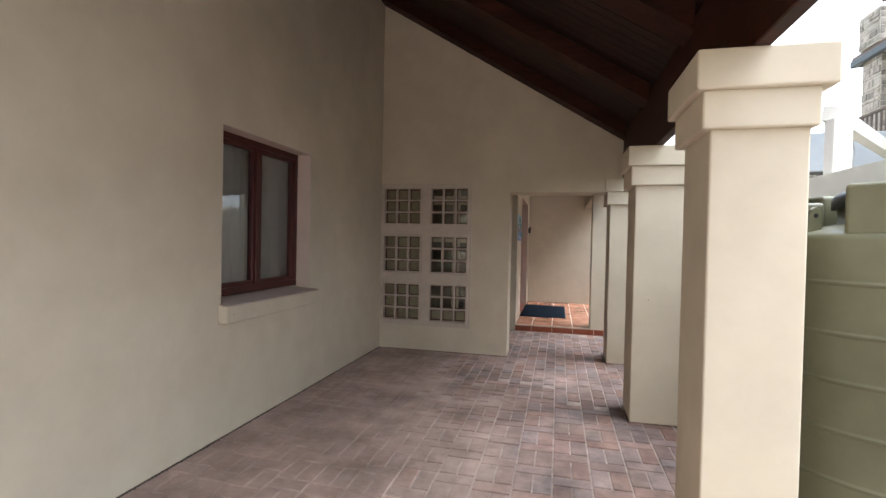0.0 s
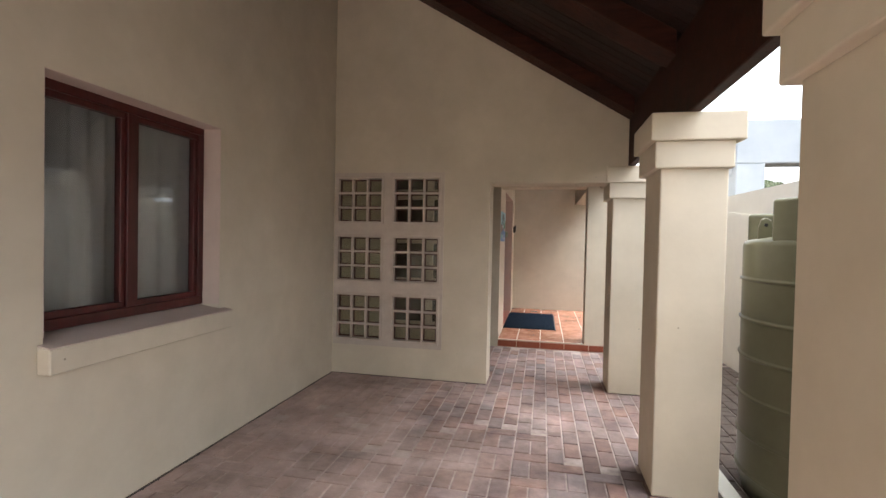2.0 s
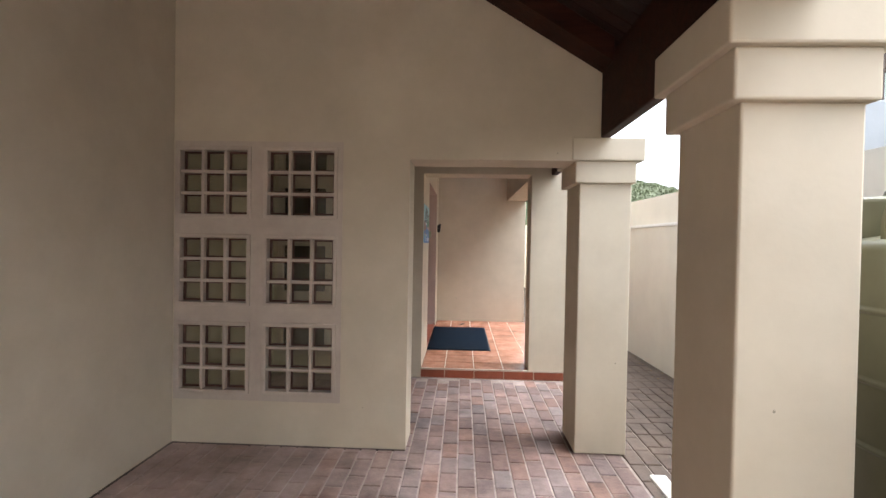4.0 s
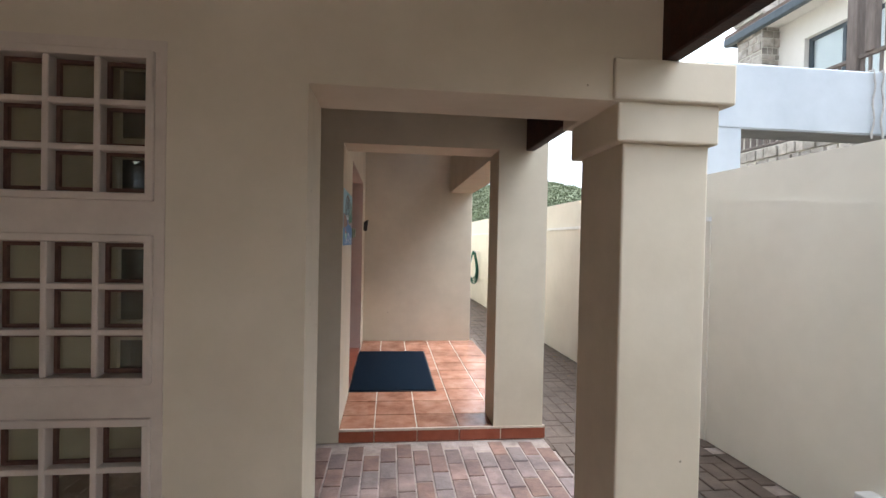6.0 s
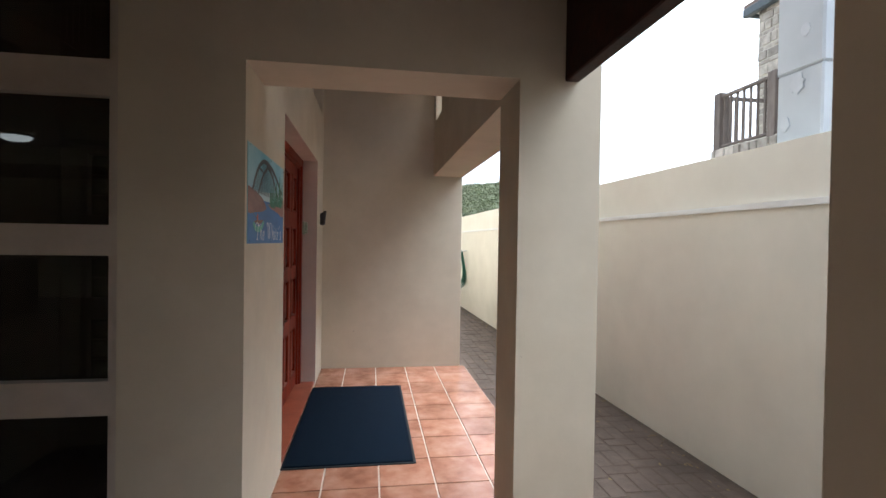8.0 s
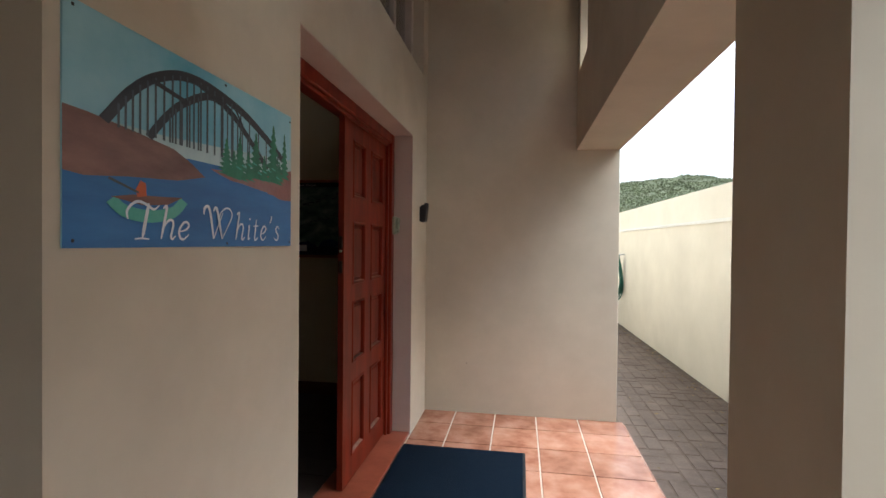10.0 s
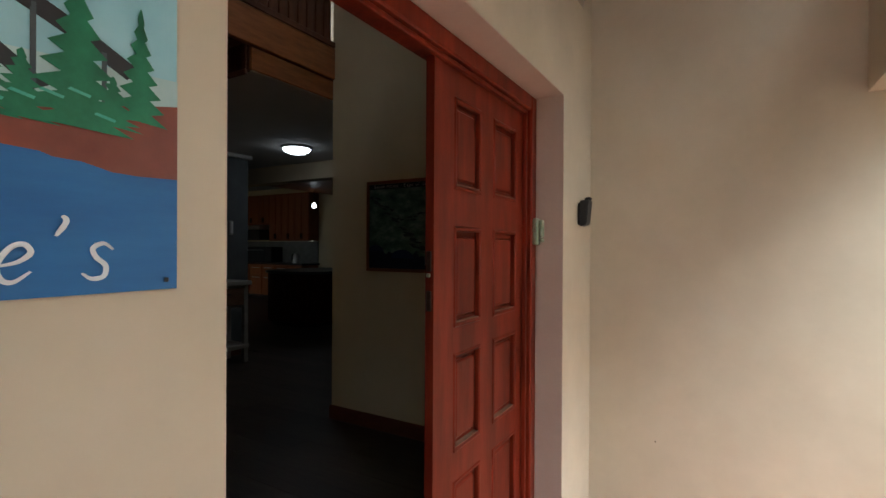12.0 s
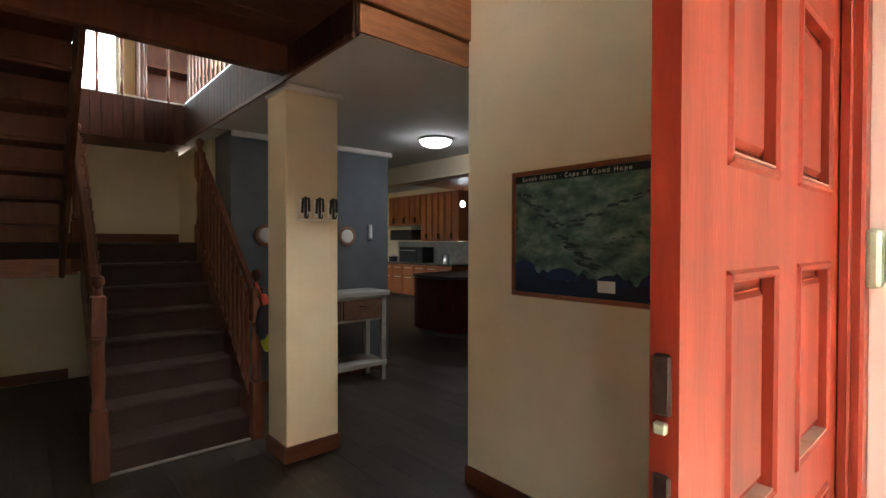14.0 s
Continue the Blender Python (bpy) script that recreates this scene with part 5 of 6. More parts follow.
MAP_GREEN = material("printed_map_green", [(0.02, 0.055, 0.055), (0.10, 0.19, 0.15), (0.30, 0.38, 0.32)], 9, 0.35, bump=0.02, stretch=(1, 1, 1.6), detail=12)
MAP_SEA = material("printed_map_sea", [(0.006, 0.012, 0.035), (0.012, 0.03, 0.07)], 6, 0.35, bump=0)
MAP_BAY = material("printed_map_bay", [(0.008, 0.020, 0.07), (0.014, 0.04, 0.12)], 9, 0.35, bump=0)
MAP_DARK = plain("printed_map_band", (0.006, 0.02, 0.02), 0.35)
MAP_RIDGE = material("printed_map_ridge", [(0.012, 0.028, 0.035), (0.05, 0.085, 0.085)], 40, 0.35, bump=0)
MAP_SNOW = material("printed_map_slope", [(0.06, 0.11, 0.10), (0.16, 0.22, 0.19)], 40, 0.35, bump=0)
map_picture()

dome = thing("ceiling_light", (-3.78, 12.24, 2.65), "lit round opal glass ceiling light", "ceiling light")
part("glass", lathe([(0.02, -0.075), (0.09, -0.065), (0.14, -0.045), (0.165, -0.012)], 32, (-3.78, 12.24, 2.645)), DOME_GLOW, dome, "glowing opal bowl", smooth=True)
part("rim", lathe([(0.172, -0.014), (0.178, -0.012), (0.178, 0.008), (0.165, 0.008)], 32, (-3.78, 12.24, 2.645)), STEEL, dome, smooth=True)


def console_table():
    t = thing("console_table", (-4.5, 11.5, HALL), "whitewashed console table with brown drawers and low shelf", "table")
    x0, x1, y0, y1 = -4.74, -4.34, 10.95, 12.02
    part("top", box(x0, x1 + 0.02, y0 - 0.03, y1 + 0.03, 1.02, 1.07, 0.006), GREY_TABLE, t)
    for x in (x0 + 0.02, x1 - 0.06):
        for y in (y0 + 0.01, y1 - 0.06):
            part("leg", box(x, x + 0.055, y, y + 0.055, HALL, 1.02, 0.004), GREY_TABLE, t)
    part("apron", box(x0 + 0.02, x1 - 0.015, y0 + 0.03, y1 - 0.03, 0.76, 1.02), GREY_TABLE, t)
    for a, b in ((y0 + 0.07, 11.47), (11.49, y1 - 0.07)):
        d = part("drawer", box(x1 - 0.016, x1 + 0.004, a, b, 0.79, 0.99, 0.005), DRAWER_WOOD, t, "rustic brown drawer front")
        part("handle", tube([(x1 + 0.004, (a + b) / 2 - 0.05, 0.93), (x1 + 0.025, (a + b) / 2 - 0.03, 0.925), (x1 + 0.025, (a + b) / 2 + 0.03, 0.925), (x1 + 0.004, (a + b) / 2 + 0.05, 0.93)], 0.005), BLACK, d)
    part("shelf", box(x0, x1 + 0.01, y0, y1, 0.27, 0.32, 0.005), GREY_TABLE, t)


console_table()
for y in (10.86, 11.77):
    c = thing("wall_roundel", (-4.76, y, 1.66), "round wicker-rimmed plate on the slate wall", "ornament", "round wall ornaments")
    for prof, mt, nm in (([(0.085, 0), (0.105, 0.0), (0.11, 0.012), (0.10, 0.022), (0.085, 0.02)], DRAWER_WOOD, "rim"), ([(0.074, 0.0), (0.074, 0.023), (0.05, 0.026), (0.005, 0.026)], CEILING, "plate")):
        bm = lathe(prof, 28)
        bmesh.ops.rotate(bm, verts=bm.verts[:], cent=(0, 0, 0), matrix=Matrix.Rotation(radians(90), 3, "Y"))
        bmesh.ops.translate(bm, verts=bm.verts[:], vec=(-4.77, y, 1.66))
        part(nm, bm, mt, c, smooth=True)
iv = thing("intercom", (-4.76, 12.07, 1.72), "pale wall handset on the slate wall", "intercom")
part("body", box(-4.769, -4.745, 12.04, 12.10, 1.62, 1.80, 0.006), GREY_TABLE, iv)
part("handset", box(-4.745, -4.725, 12.05, 12.085, 1.64, 1.79, 0.008), WHITE, iv)

# ---- kitchen, far ----
cx = -11.7
for k in range(6):
    w = 0.5
    low = 2.08 if k < 3 else 1.63
    cab = thing("wall_cabinet", (cx + w / 2, 17.3, low), "cherry wood kitchen wall cabinet", "cabinet", "kitchen wall cabinets")
    part("body", box(cx, cx + w - 0.004, 17.16, 17.5, low, 2.9), KITCHEN_WOOD, cab)
    for a in (0.0, w / 2):
        u0, u1 = cx + a + 0.004, cx + a + w / 2 - 0.006
        d = part("door", box(u0, u1, 17.14, 17.158, low + 0.01, 2.89, 0.004), KITCHEN_WOOD, cab)
        part("panel", box(u0 + 0.04, u1 - 0.04, 17.13, 17.1398, low + 0.06, 2.84, 0.004), KITCHEN_WOOD, d)
        hx = u1 - 0.03 if a == 0 else u0 + 0.012
        part("handle", box(hx, hx + 0.018, 17.112, 17.139, low + 0.06, low + 0.20, 0.003), BRONZE, d)
    bc = thing("base_cabinet", (cx + w / 2, 17.2, HALL), "cherry wood kitchen base cabinet", "cabinet", "kitchen base cabinets")
    part("body", box(cx, cx + w - 0.004, 16.93, 17.5, HALL + 0.08, 1.0), KITCHEN_WOOD, bc)
    d = part("door", box(cx + 0.006, cx + w - 0.01, 16.905, 16.928, HALL + 0.1, 0.70, 0.004), KITCHEN_WOOD, bc)
    part("handle", box(cx + 0.1, cx + w - 0.1, 16.885, 16.904, 0.64, 0.655, 0.003), STEEL, d)
    d = part("drawer", box(cx + 0.006, cx + w - 0.01, 16.905, 16.928, 0.72, 0.98, 0.004), KITCHEN_WOOD, bc)
    part("handle", box(cx + 0.1, cx + w - 0.1, 16.885, 16.904, 0.90, 0.915, 0.003), STEEL, d)
    part("plinth", box(cx, cx + w - 0.004, 16.98, 17.4, HALL, HALL + 0.08), BLACK, bc)
    cx += w
wt = thing("worktop", (-10.2, 17.2, 1.0), "black granite kitchen worktop", "worktop")
part("slab", box(-11.75, -8.65, 16.88, 17.5, 1.0, 1.04, 0.004), GRANITE, wt)
structure("splashback", box(-11.7, -8.7, 17.482, 17.499, 1.04, 1.62), SPLASH, "grey tiled kitchen splashback", "trim")
hood = thing("cooker_hood", (-11.05, 17.2, 1.66), "stainless steel cooker hood over a black panel", "hood")
part("canopy", extrude([(16.98, 1.95), (16.98, 2.03), (17.12, 2.075), (17.49, 2.075), (17.49, 1.95)], "x", -11.68, -10.42, 0.004), STEEL, hood)
part("filter", box(-11.52, -10.50, 17.06, 17.48, 1.66, 1.949, 0.006), BLACK, hood, "black glass panel")
ov = thing("oven", (-10.55, 17.2, 1.04), "black tabletop oven on the worktop", "oven")
part("case", box(-11.05, -10.02, 17.05, 17.45, 1.045, 1.47, 0.01), BLACK, ov)
part("door", box(-11.0, -10.25, 17.035, 17.05, 1.08, 1.43, 0.004), MAT_EDGE, ov)
part("handle", tube([(-10.95, 17.03, 1.38), (-10.95, 17.0, 1.38), (-10.30, 17.0, 1.38), (-10.30, 17.03, 1.38)], 0.008), STEEL, ov)
pt = thing("cooking_pot", (-11.5, 17.15, 1.04), "dark cooking pot on the worktop", "pot")
part("body", lathe([(0.10, 0.0), (0.125, 0.01), (0.13, 0.15), (0.12, 0.15), (0.115, 0.145)], 22, (-11.45, 17.12, 1.042)), BLACK, pt, smooth=True)
part("lid", lathe([(0.128, 0.151), (0.09, 0.175), (0.02, 0.185), (0.015, 0.21), (0.008, 0.212)], 22, (-11.45, 17.12, 1.042)), STEEL, pt, smooth=True)
kt = thing("kettle", (-9.1, 17.1, 1.04), "steel kettle on the worktop", "kettle")
part("body", lathe([(0.09, 0), (0.095, 0.02), (0.075, 0.22), (0.05, 0.26), (0.01, 0.28)], 20, (-9.1, 17.1, 1.042)), STEEL, kt, smooth=True)
part("handle", tube([(-9.19, 17.1, 1.10), (-9.26, 17.1, 1.14), (-9.26, 17.1, 1.26), (-9.16, 17.1, 1.30)], 0.012), BLACK, kt)


def rounded_plan(x0, x1, y0, y1, r, seg=9):
    """Corner-rounded rectangle as a list of plan points."""
    out = []
    for cx_, cy_, a0 in ((x1 - r, y1 - r, 0), (x0 + r, y1 - r, 90), (x0 + r, y0 + r, 180), (x1 - r, y0 + r, 270)):
        out += [(cx_ + r * math.cos(radians(a0 + 90 * k / seg)), cy_ + r * math.sin(radians(a0 + 90 * k / seg))) for k in range(seg + 1)]
    return out


isl = thing("kitchen_island", (-6.0, 14.6, HALL), "dark mahogany kitchen island with rounded corners", "island")
part("body", extrude(rounded_plan(-6.66, -5.36, 13.98, 15.5, 0.42), "z", HALL + 0.07, 1.01), ISLAND_WOOD, isl, smooth=False)
part("plinth", extrude(rounded_plan(-6.60, -5.42, 14.04, 15.44, 0.38), "z", HALL, HALL + 0.07), BLACK, isl)
it = thing("island_worktop", (-6.0, 14.6, 1.01), "black granite island worktop with rounded corners", "worktop")
part("slab", extrude(rounded_plan(-6.70, -5.32, 13.94, 15.54, 0.45), "z", 1.01, 1.055, 0.006), GRANITE, it)
pl = thing("pendant_light", (-7.1, 15.5, 2.2), "small lit white pendant lamp in the kitchen", "lamp")
part("globe", lathe([(0.015, 0.05), (0.04, 0.06), (0.05, 0.09), (0.04, 0.14), (0.015, 0.17)], 20, (-7.05, 15.72, 2.26)), DOME_GLOW, pl, smooth=True)
part("cord", tube([(-7.05, 15.72, 2.43), (-7.05, 15.72, 3.1)], 0.006), BLACK, pl)

# ---- passage details ----
hz = thing("garden_hose", (wall_line(15.9), 15.9, 1.2), "green garden hose coiled on a wall hook", "hose")
for k in range(5):
    pts = []
    for i in range(29):
        a = 2 * math.pi * i / 28
        drop = 0.5 - 0.5 * math.cos(a)
        pts.append((wall_line(15.9) - 0.14 + (0.035 + 0.075 * drop) * math.sin(a) * (1 + 0.08 * k) + 0.012 * (k - 2), 15.86 + 0.022 * k + 0.02 * math.sin(2 * a + k), 1.27 - (0.66 + 0.035 * k) * drop))
    part("coil", tube(pts, 0.011), HOSE, hz)
part("tail", tube([(wall_line(15.9) - 0.10, 15.84, 1.25), (wall_line(15.9) - 0.23, 15.84, 1.12), (wall_line(15.9) - 0.27, 15.85, 0.86), (wall_line(15.9) - 0.22, 15.86, 0.70)], 0.011), HOSE, hz)
part("hook", tube([(wall_line(15.9), 15.9, 1.27), (wall_line(15.9) - 0.16, 15.9, 1.25), (wall_line(15.9) - 0.17, 15.9, 1.30)], 0.012), STEEL, hz)
eb = thing("junction_box", (wall_line(6.4), 6.4, 0.2), "white electrical box on the boundary wall", "box")
part("case", box(wall_line(6.4) - 0.085, wall_line(6.4) + 0.024, 6.27, 6.46, 0.06, 0.25, 0.008, 2), CEILING, eb)
part("cable", tube([(wall_line(6.4) - 0.03, 6.40, 0.05), (wall_line(6.4) - 0.035, 6.36, 0.0), (wall_line(6.4) - 0.04, 6.30, -0.01)], 0.008), BLACK, eb)
tp = thing("garden_tap", (wall_line(6.05), 6.05, 0.5), "white standpipe with garden tap on the boundary wall", "tap")
part("pipe", tube([(wall_line(6.05) - 0.03, 6.05, 0.0), (wall_line(6.05) - 0.03, 6.05, 0.52)], 0.016), WHITE, tp)
part("valve", tube([(wall_line(6.05) - 0.03, 6.05, 0.50), (wall_line(6.05) - 0.10, 6.06, 0.50), (wall_line(6.05) - 0.13, 6.06, 0.45)], 0.014), STEEL, tp)
part("wheel", box(wall_line(6.05) - 0.11, wall_line(6.05) - 0.05, 6.02, 6.09, 0.54, 0.556, 0.006), STEEL, tp)
part("bib", tube([(wall_line(6.05) - 0.03, 6.05, 0.16), (wall_line(6.05) - 0.09, 6.06, 0.16), (wall_line(6.05) - 0.11, 6.06, 0.12)], 0.013), BRASS, tp)

# ---- neighbour ----
nb = thing("concrete_portal", (3.2, 8.3, 0), "pale blue-grey rendered concrete portal next door, paint peeling", "portal")
part("post", box(2.95, 3.29, 8.14, 8.45, -0.06, 2.50, 0.01), CONCRETE_BLUE, nb)
part("lintel", box(2.945, 8.5, 8.135, 8.455, 2.50, 3.06, 0.012), CONCRETE_BLUE, nb)
# Thin sheet under the lintel, darker and browner than its faces.
part("soffit", box(3.30, 8.49, 8.145, 8.445, 2.492, 2.499), SOFFIT_GREY, nb, "darker grey underside of the lintel")
for i, (yy, zz, s) in enumerate(((8.30, 2.42, 0.05), (8.25, 2.72, 0.03), (8.38, 2.20, 0.035))):
    bm = bmesh.new()
    vs = [bm.verts.new((2.9405, yy + s * math.cos(a) * random.uniform(0.75, 1.15), zz + s * 1.3 * math.sin(a) * random.uniform(0.75, 1.15))) for a in [2 * math.pi * k / 19 for k in range(19)]]
    bm.faces.new(vs)
    r = bmesh.ops.extrude_face_region(bm, geom=bm.faces[:])
    bmesh.ops.translate(bm, verts=[v for v in r["geom"] if isinstance(v, bmesh.types.BMVert)], vec=(0.006, 0, 0))
    bmesh.ops.recalc_face_normals(bm, faces=bm.faces[:])
    part("peeled_patch", bm, PEEL, nb, "patch of flaking white paint")
bar = tagged(part("pergola_bar", tube([(2.95, 5.2, 2.62), (4.9, 7.7, 2.62)], 0.09, 4), HOUSE_WHITE), "white rendered sloping bar beyond the boundary wall", "bar")
bp_ = thing("bar_post", (2.98, 5.2, 0), "white rendered post carrying the bar", "post")
part("shaft", box(2.93, 3.08, 5.1, 5.26, -0.06, 2.56, 0.006), HOUSE_WHITE, bp_)
rp = thing("rope", (4.55, 8.1, 3.06), "grey rope looped over the concrete lintel", "rope")
for dx in (0.0, 0.09):
    part("strand", tube([(4.52 + dx * 2, 8.30, 3.08), (4.52 + dx, 8.115, 3.07)] + [(4.52 + dx + 0.012 * math.sin(k * 1.3 + dx * 30), 8.112, 3.0 - 0.06 * k) for k in range(10)], 0.008), GREY_TABLE, rp)

hs = thing("neighbour_house", (8.5, 10, 0), "white two-storey house with stone pier, timber balcony and dark gutter", "house")
part("wall", wall_x(8.1, 8.35, 3.0, 13.9, -0.06, 5.98, [(11.2, 12.7, 3.6, 5.5)]), HOUSE_WHITE, hs)
part("end_wall", box(8.1, 14.0, 13.9, 14.05, -0.06, 5.98), HOUSE_WHITE, hs)
part("roof", extrude([(7.62, 6.08), (7.62, 6.16), (11.5, 8.3), (11.5, 8.2)], "y", 2.5, 14.28), ROOF_TILE, hs, "brown tiled roof")
part("soffit", extrude([(7.7, 5.985), (7.7, 6.02), (8.3, 6.02), (8.3, 5.985)], "y", 2.5, 14.2), HOUSE_WHITE, hs)
part("gutter", join(box(7.56, 7.69, 2.5, 14.25, 5.90, 6.07, 0.02), box(7.69, 8.3, 14.18, 14.25, 5.92, 6.06, 0.01)), GUTTER, hs, "dark slate grey gutter")
win = part("window", join(box(8.2, 8.26, 11.2, 12.7, 3.6, 3.66), box(8.2, 8.26, 11.2, 12.7, 5.44, 5.5), box(8.2, 8.26, 11.2, 11.27, 3.66, 5.44), box(8.2, 8.26, 12.63, 12.7, 3.66, 5.44), box(8.2, 8.26, 11.95, 12.01, 3.66, 5.44)), GUTTER, hs)
for a, b in ((11.27, 11.95), (12.01, 12.63)):
    part("pane", box(8.225, 8.23, a, b, 3.66, 5.44), GLASS, win).visible_shadow = False
    part("blind", box(8.245, 8.25, a, b, 3.66, 5.44), WHITE, win)


def stones(x0, x1, y0, y1, z0, z1, seed):
    rng = random.Random(seed)
    out = []
    for axis in ("x", "y"):
        z = z0
        while z < z1 - 0.05:
            h = min(rng.uniform(0.08, 0.20), z1 - z)
            u, u1 = (y0, y1) if axis == "x" else (x0, x1)
            while u < u1 - 0.03:
                w = min(rng.uniform(0.10, 0.32), u1 - u)
                pr = rng.uniform(0.004, 0.03)
                if axis == "x":
                    out.append(box(x0 - pr, x0 + 0.05, u + 0.01, u + w - 0.01, z + 0.01, z + h - 0.01, 0.008))
                else:
                    out.append(box(u + 0.01, u + w - 0.01, y0 - pr, y0 + 0.05, z + 0.01, z + h - 0.01, 0.008))
                u += w
            z += h
    return join(*out)


pier = part("stone_pier", box(7.72, 8.32, 13.32, 14.0, -0.06, 5.98), STONE_JOINT, hs)
tagged(part("stonework", stones(7.72, 8.32, 13.32, 14.0, 2.6, 5.98, 4), STONE, pier, "rough sandstone blocks"), kind="stuff")
chim = part("chimney", box(7.62, 8.36, 13.22, 14.0, 6.20, 7.0), STONE_JOINT, hs, "stone chimney")
tagged(part("stonework", stones(7.62, 8.36, 13.22, 14.0, 6.22, 6.97, 9), STONE, chim, "rough sandstone blocks"), kind="stuff")
part("vent_pipe", tube([(8.0, 13.6, 7.0), (8.0, 13.6, 7.4)], 0.05), GREY_TIMBER, chim)
part("balcony", box(6.045, 8.1, 3.0, 13.0, 2.45, 3.04), STONE_JOINT, hs, "balcony slab with stone edge")
tagged(part("balcony_stonework", stones(6.02, 6.03, 3.0, 13.02, 2.45, 3.05, 3), STONE, hs, "rough sandstone edge"), kind="stuff")
for z, d in ((3.86, 0.05), (3.06, 0.04)):
    part("rail", box(6.06, 6.12, 3.0, 12.97, z, z + d, 0.008), GREY_TIMBER, hs)
part("side_rail", join(box(6.12, 8.1, 12.91, 12.97, 3.86, 3.91), box(6.12, 8.1, 12.91, 12.97, 3.06, 3.10)), GREY_TIMBER, hs)
sp = mesh_of("spindle", box(-0.014, 0.014, -0.014, 0.014, 3.10, 3.86), GREY_TIMBER)
for i in range(72):
    o = new("spindle", sp)
    o.parent = hs
    o.matrix_parent_inverse = hs.matrix_basis.inverted()
    o.matrix_basis = Matrix.Translation((6.09, 12.82 - i * 0.135, 0))
for i in range(13):
    o = new("spindle", sp)
    o.parent = hs
    o.matrix_parent_inverse = hs.matrix_basis.inverted()
    o.matrix_basis = Matrix.Translation((6.25 + i * 0.135, 12.94, 0))
for y in (12.93, 11.85, 9.78, 8.2, 6.4):
    part("post", box(6.03, 6.17, y - 0.07, y + 0.07, 2.92, 5.75 if y < 11.9 and y != 11.85 else 3.95, 0.008), GREY_TIMBER, hs)
part("pergola_beam", box(6.0, 6.2, 3.0, 10.2, 5.75, 5.92, 0.01), GREY_TIMBER, hs)
for i in range(9):
    part("slat", box(6.03, 6.13, 9.49 - i * 0.24, 9.61 - i * 0.24, 3.9, 5.75, 0.006), GREY_TIMBER, hs)


# ---- hill ----
def hill_height(az):
    return 0.84 * (7.0 * math.exp(-((az - 19.5) / 13.0) ** 2) + 4.6 * math.exp(-((az - 6) / 11.0) ** 2) + 2.2 * math.exp(-((az - 45) / 20.0) ** 2))


def hill_point(az, f):
    """f from 0 at the foot to 1 on the ridge."""
    r = 300 + 260 * f
    el = hill_height(az) * (f ** 0.8)
    x, y = 0.6 + r * math.sin(radians(az)), 6 + r * math.cos(radians(az))
    z = r * math.tan(radians(el)) + 5.0 * noise.noise(Vector((x * 0.02, y * 0.02, 0))) * (0.2 + f) + 1.6 * noise.noise(Vector((x * 0.08, y * 0.08, 3)))
    return Vector((x, y, z))


bm = bmesh.new()
grid = [[bm.verts.new(hill_point(-30 + 0.6 * i, j / 24)) for i in range(170)] for j in range(25)]
for j in range(24):
    for i in range(169):
        bm.faces.new((grid[j][i], grid[j][i + 1], grid[j + 1][i + 1], grid[j + 1][i]))
structure("backdrop_hill", bm, HILL, "scrub covered hillside", "hill", True)
rng = random.Random(5)
vs, fs = [], []
for k in range(15000):
    az, f = rng.uniform(-2, 34), rng.uniform(0.08, 1.0) ** 0.7
    c = hill_point(az, f)
    s = rng.uniform(0.6, 1.5) * (1.35 if rng.random() < 0.12 else 1.0)
    for q in range(7):
        d = Vector((rng.gauss(0, 1), rng.gauss(0, 1), abs(rng.gauss(0, 0.8)))) * s * 0.6
        n = Vector((rng.gauss(0, 1), rng.gauss(-0.6, 1), rng.gauss(0.5, 1))).normalized()
        u = n.orthogonal().normalized()
        w = n.cross(u)
        b0 = len(vs)
        for a, b in ((-1, -0.6), (0.8, -1), (1.1, 0.5), (-0.3, 1)):
            vs.append(c + d + (u * a + w * b) * s * 0.42)
        fs.append((b0, b0 + 1, b0 + 2, b0 + 3))
me = bpy.data.meshes.new("scrub")
me.from_pydata(vs, [], fs)
me.materials.append(LEAF)
tagged(new("scrub", me), "dense green scrub and small trees on the hill", "bushes", kind="stuff")

# ---- porch tiles ----
def pillow(w, l, z0, z1, c):
    """Low block whose upper edges are chamfered."""
    bm = bmesh.new()
    rows = []
    for ins, z in ((0, z0), (0, z1 - c), (c, z1)):
        rows.append([bm.verts.new((sx * (w / 2 - ins), sy * (l / 2 - ins), z)) for sx, sy in ((-1, -1), (1, -1), (1, 1), (-1, 1))])
    for a, b in zip(rows, rows[1:]):
        for i in range(4):
            bm.faces.new((a[i], a[(i + 1) % 4], b[(i + 1) % 4], b[i]))
    bm.faces.new(rows[2])
    return bm


floor_porch = bpy.data.objects["floor_porch"]
shared = {}


def piece(name, w, l, z0, z1, c, mt, parent, x, y, tilt=0.0, lift=0.0):
    key = (name, round(w, 3), round(l, 3), mt.name)
    if key not in shared:
        shared[key] = mesh_of(name, pillow(w, l, z0, z1, c), mt)
    o = new(name, shared[key])
    o.parent = parent
    o.matrix_basis = Matrix.Translation((x, y, lift)) @ Euler((radians(random.uniform(-tilt, tilt)), radians(random.uniform(-tilt, tilt)), radians(random.uniform(-tilt, tilt)))).to_matrix().to_4x4()
    return o


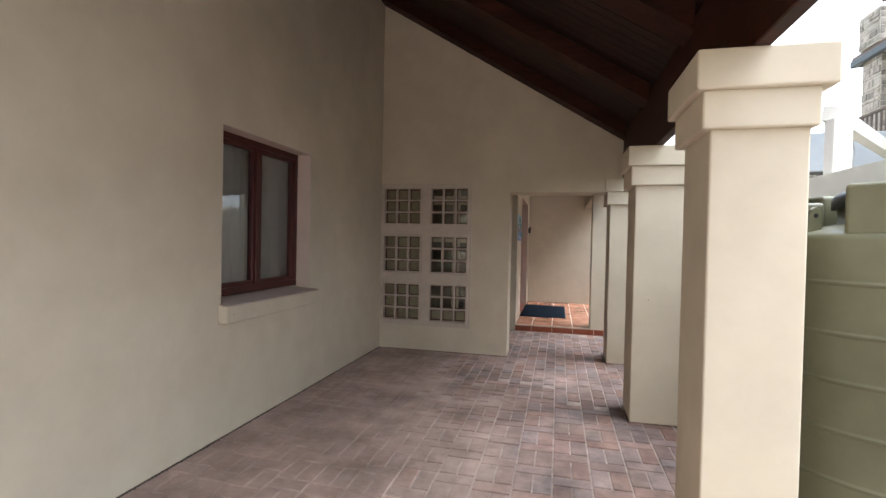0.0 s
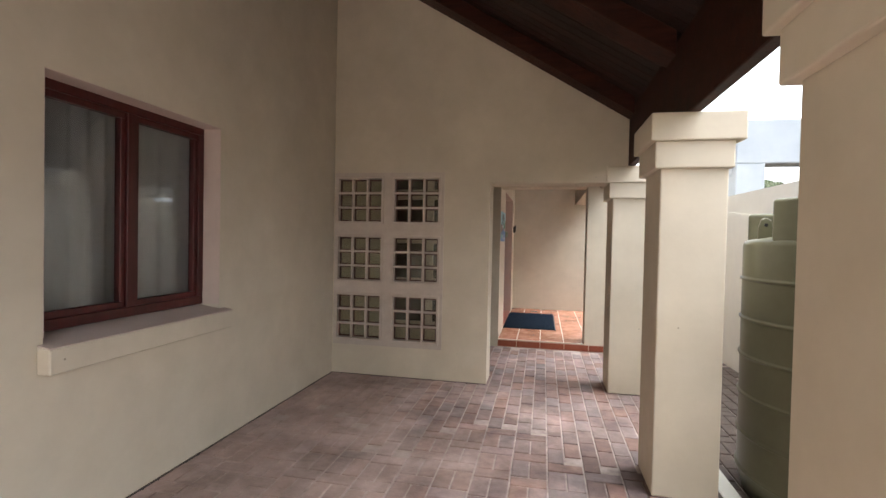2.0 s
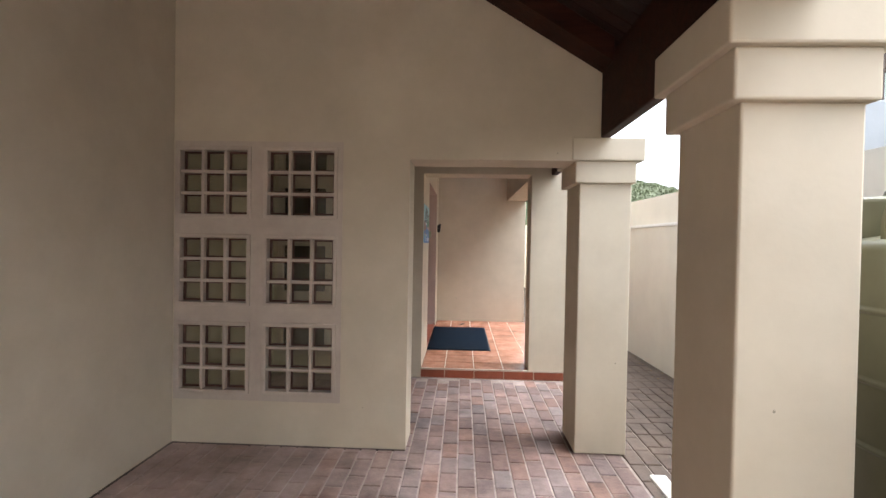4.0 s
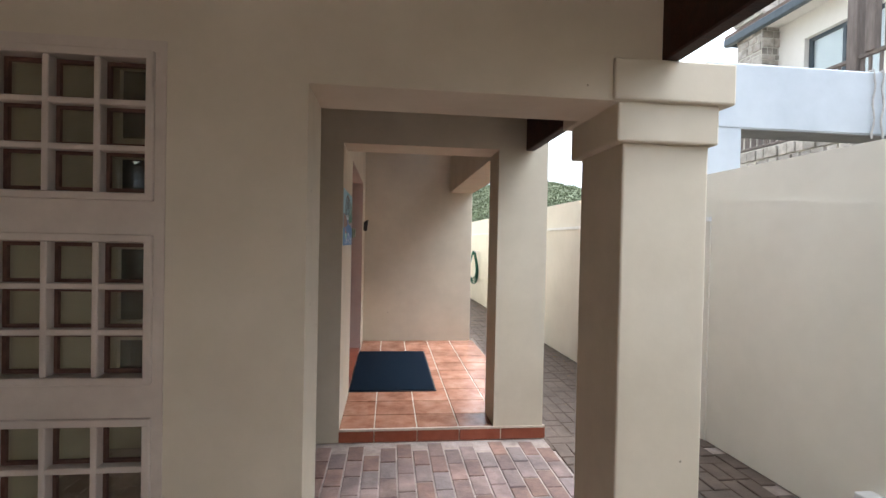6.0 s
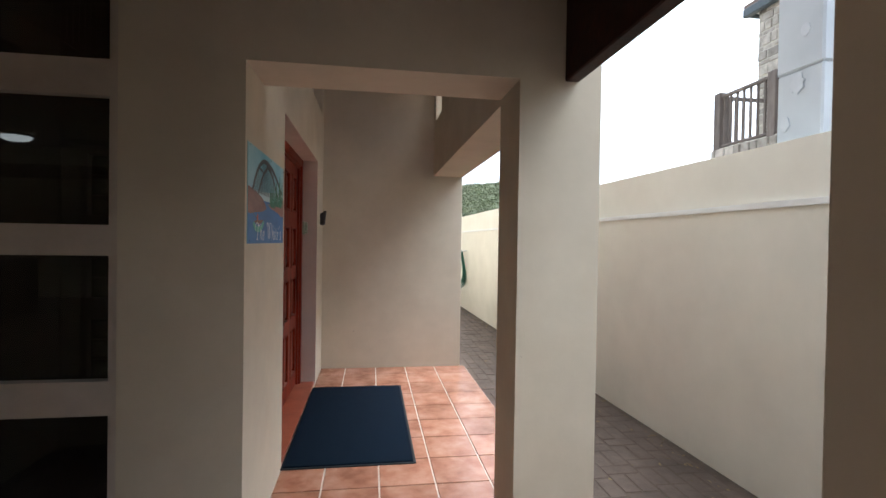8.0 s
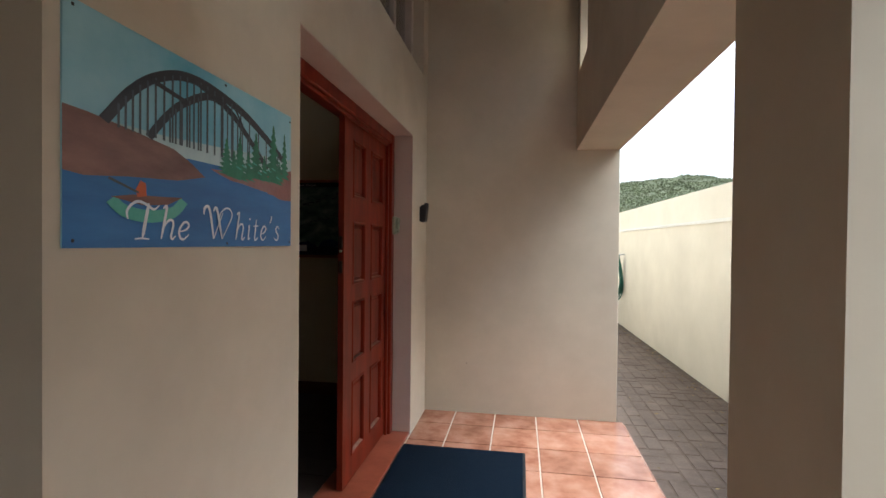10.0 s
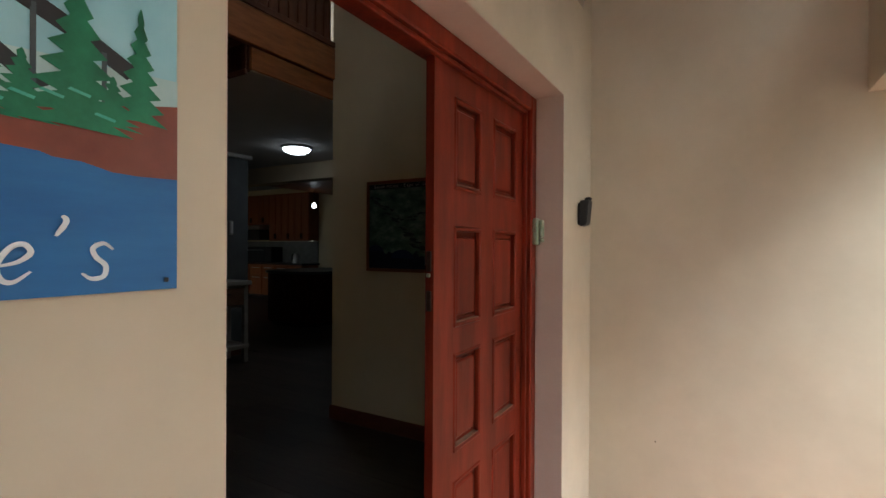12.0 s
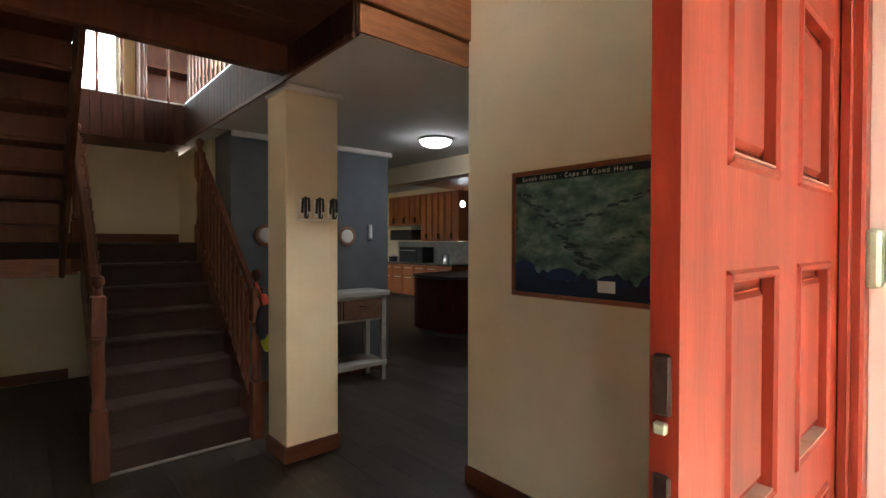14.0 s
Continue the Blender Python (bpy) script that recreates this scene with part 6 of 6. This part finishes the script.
xs = [-0.055, 0.202, 0.515, 0.828, 1.141, 1.476]
ys = [PORCH + 0.012] + [10.665 - 0.322 * i for i in range(8, -1, -1)] + [10.94]
for a, b in zip(xs, xs[1:]):
    for c, d in zip(ys, ys[1:]):
        if d - c > 0.03:
            piece("tile", b - a - 0.010, d - c - 0.010, DECK - 0.008, DECK, 0.002, TILE, floor_porch, (a + b) / 2, (c + d) / 2, 0.12)
step = bpy.data.objects["nosing"]
for a, b in zip(xs, xs[1:]):
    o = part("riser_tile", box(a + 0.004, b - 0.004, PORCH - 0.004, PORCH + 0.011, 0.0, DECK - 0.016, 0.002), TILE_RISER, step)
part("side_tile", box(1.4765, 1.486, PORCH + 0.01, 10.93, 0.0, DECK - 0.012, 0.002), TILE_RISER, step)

# ---- hall planks ----
fh = bpy.data.objects["floor_hall"]
rng = random.Random(3)
for j in range(26):
    y = 8.3 + j * 0.192
    x = -0.37 - rng.uniform(0, 1.2)
    while x > -5.2:
        piece("plank", 1.1985, 0.191, HALL - 0.008, HALL, 0.0007, LAMINATE, fh, x - 0.6 + 0.6, y, 0.0)
        x -= 1.2

# ---- brick paving ----
def pavers():
    """Columns of paired bricks, each pair followed by one brick across."""
    out = []
    rng = random.Random(11)
    P = 0.1115
    col = 0
    x = LEFT + 0.005
    while x < 1.47:
        y = -0.9 - rng.uniform(0, 0.33)
        while y < PORCH - 0.01:
            running = y > 4.5 + 0.3 * math.sin(col)
            for k in (0, 1):
                out.append((x + (k + 0.5) * P, y + P + (P if running and k else 0), 0))
            y += 2 * P
            if not running:
                out.append((x + P, y + P / 2, 1))
                y += P
        x += 2 * P
        col += 1
    return out


floor_veranda = bpy.data.objects["floor_veranda"]
rest_v, rest_f = [], []
rng = random.Random(7)
for x, y, turn in pavers():
    w, l = (0.1015, 0.2125) if not turn else (0.2125, 0.1015)
    if y + l / 2 > PORCH - 0.004:
        continue
    lift = rng.uniform(-0.0025, 0.0015)
    if -0.95 < x < 1.15 and 1.75 < y < 4.75:
        piece("brick", w, l, -0.02, 0.0, 0.004, BRICK, floor_veranda, x, y, 0.5, lift)
    else:
        b0 = len(rest_v)
        for ins, z in ((0, -0.02), (0, lift - 0.004), (0.004, lift)):
            for sx, sy in ((-1, -1), (1, -1), (1, 1), (-1, 1)):
                rest_v.append((x + sx * (w / 2 - ins), y + sy * (l / 2 - ins), z))
        for q in (0, 4):
            for i in range(4):
                rest_f.append((b0 + q + i, b0 + q + (i + 1) % 4, b0 + q + 4 + (i + 1) % 4, b0 + q + 4 + i))
        rest_f.append((b0 + 8, b0 + 9, b0 + 10, b0 + 11))
me = bpy.data.meshes.new("brick_field")
me.from_pydata(rest_v, [], rest_f)
me.materials.append(BRICK_REST)
o = tagged(new("brick_field", me), "worn red-brown clay pavers laid in basket pattern", kind="stuff")
o.parent = floor_veranda

rest_v, rest_f = [], []
x, col = 1.49, 0
while x < 2.9:
    y = 4.0 + rng.uniform(0, 0.2)
    while y < 26:
        w, l, n = 0.1015, 0.2125, 2
        cross = rng.random() < 0.35
        items = [(x + 0.1115, y + 0.055, 0.2125, 0.1015)] if cross else [(x + 0.056, y + 0.111, w, l), (x + 0.167, y + 0.111, w, l)]
        for px, py, pw, pl_ in items:
            if px + pw / 2 < wall_line(py) + 0.03:
                z = rng.uniform(-0.0035, 0.002)
                b0 = len(rest_v)
                for ins, zz in ((0, -0.02), (0, z - 0.004), (0.004, z)):
                    for sx, sy in ((-1, -1), (1, -1), (1, 1), (-1, 1)):
                        rest_v.append((px + sx * (pw / 2 - ins), py + sy * (pl_ / 2 - ins), zz))
                for q in (0, 4):
                    for i in range(4):
                        rest_f.append((b0 + q + i, b0 + q + (i + 1) % 4, b0 + q + 4 + (i + 1) % 4, b0 + q + 4 + i))
                rest_f.append((b0 + 8, b0 + 9, b0 + 10, b0 + 11))
        y += 0.1115 if cross else 0.223
    x += 0.223
me = bpy.data.meshes.new("brick_path")
me.from_pydata(rest_v, [], rest_f)
me.materials.append(BRICK_GREY)
o = tagged(new("brick_path", me), "weathered grey clay pavers of the side path", kind="stuff")
o.parent = bpy.data.objects["floor_side_path"]

# leaf litter on the side path, thickest along the wall foot
rng = random.Random(17)
vs, fs = [], []
for k in range(420):
    y = rng.uniform(7.9, 18.0)
    edge = wall_line(y) - 0.03
    x = edge - abs(rng.gauss(0, 0.12)) if k % 3 else rng.uniform(1.52, edge)
    if x < 1.5:
        continue
    a, ln = rng.uniform(0, 6.283), rng.uniform(0.008, 0.026)
    c, d = math.cos(a) * ln, math.sin(a) * ln
    b0 = len(vs)
    vs += [(x - c, y - d, 0.004), (x - d * 0.4, y + c * 0.4, 0.004 + rng.uniform(0, 0.008)), (x + c, y + d, 0.004 + rng.uniform(0, 0.01)), (x + d * 0.4, y - c * 0.4, 0.004 + rng.uniform(0, 0.006))]
    fs.append((b0, b0 + 3, b0 + 2, b0 + 1))
me = bpy.data.meshes.new("leaf_litter")
me.from_pydata(vs, [], fs)
me.materials.append(DRY_LEAF)
tagged(new("leaf_litter", me), "small dry leaves scattered on the side path", "leaves", kind="stuff")
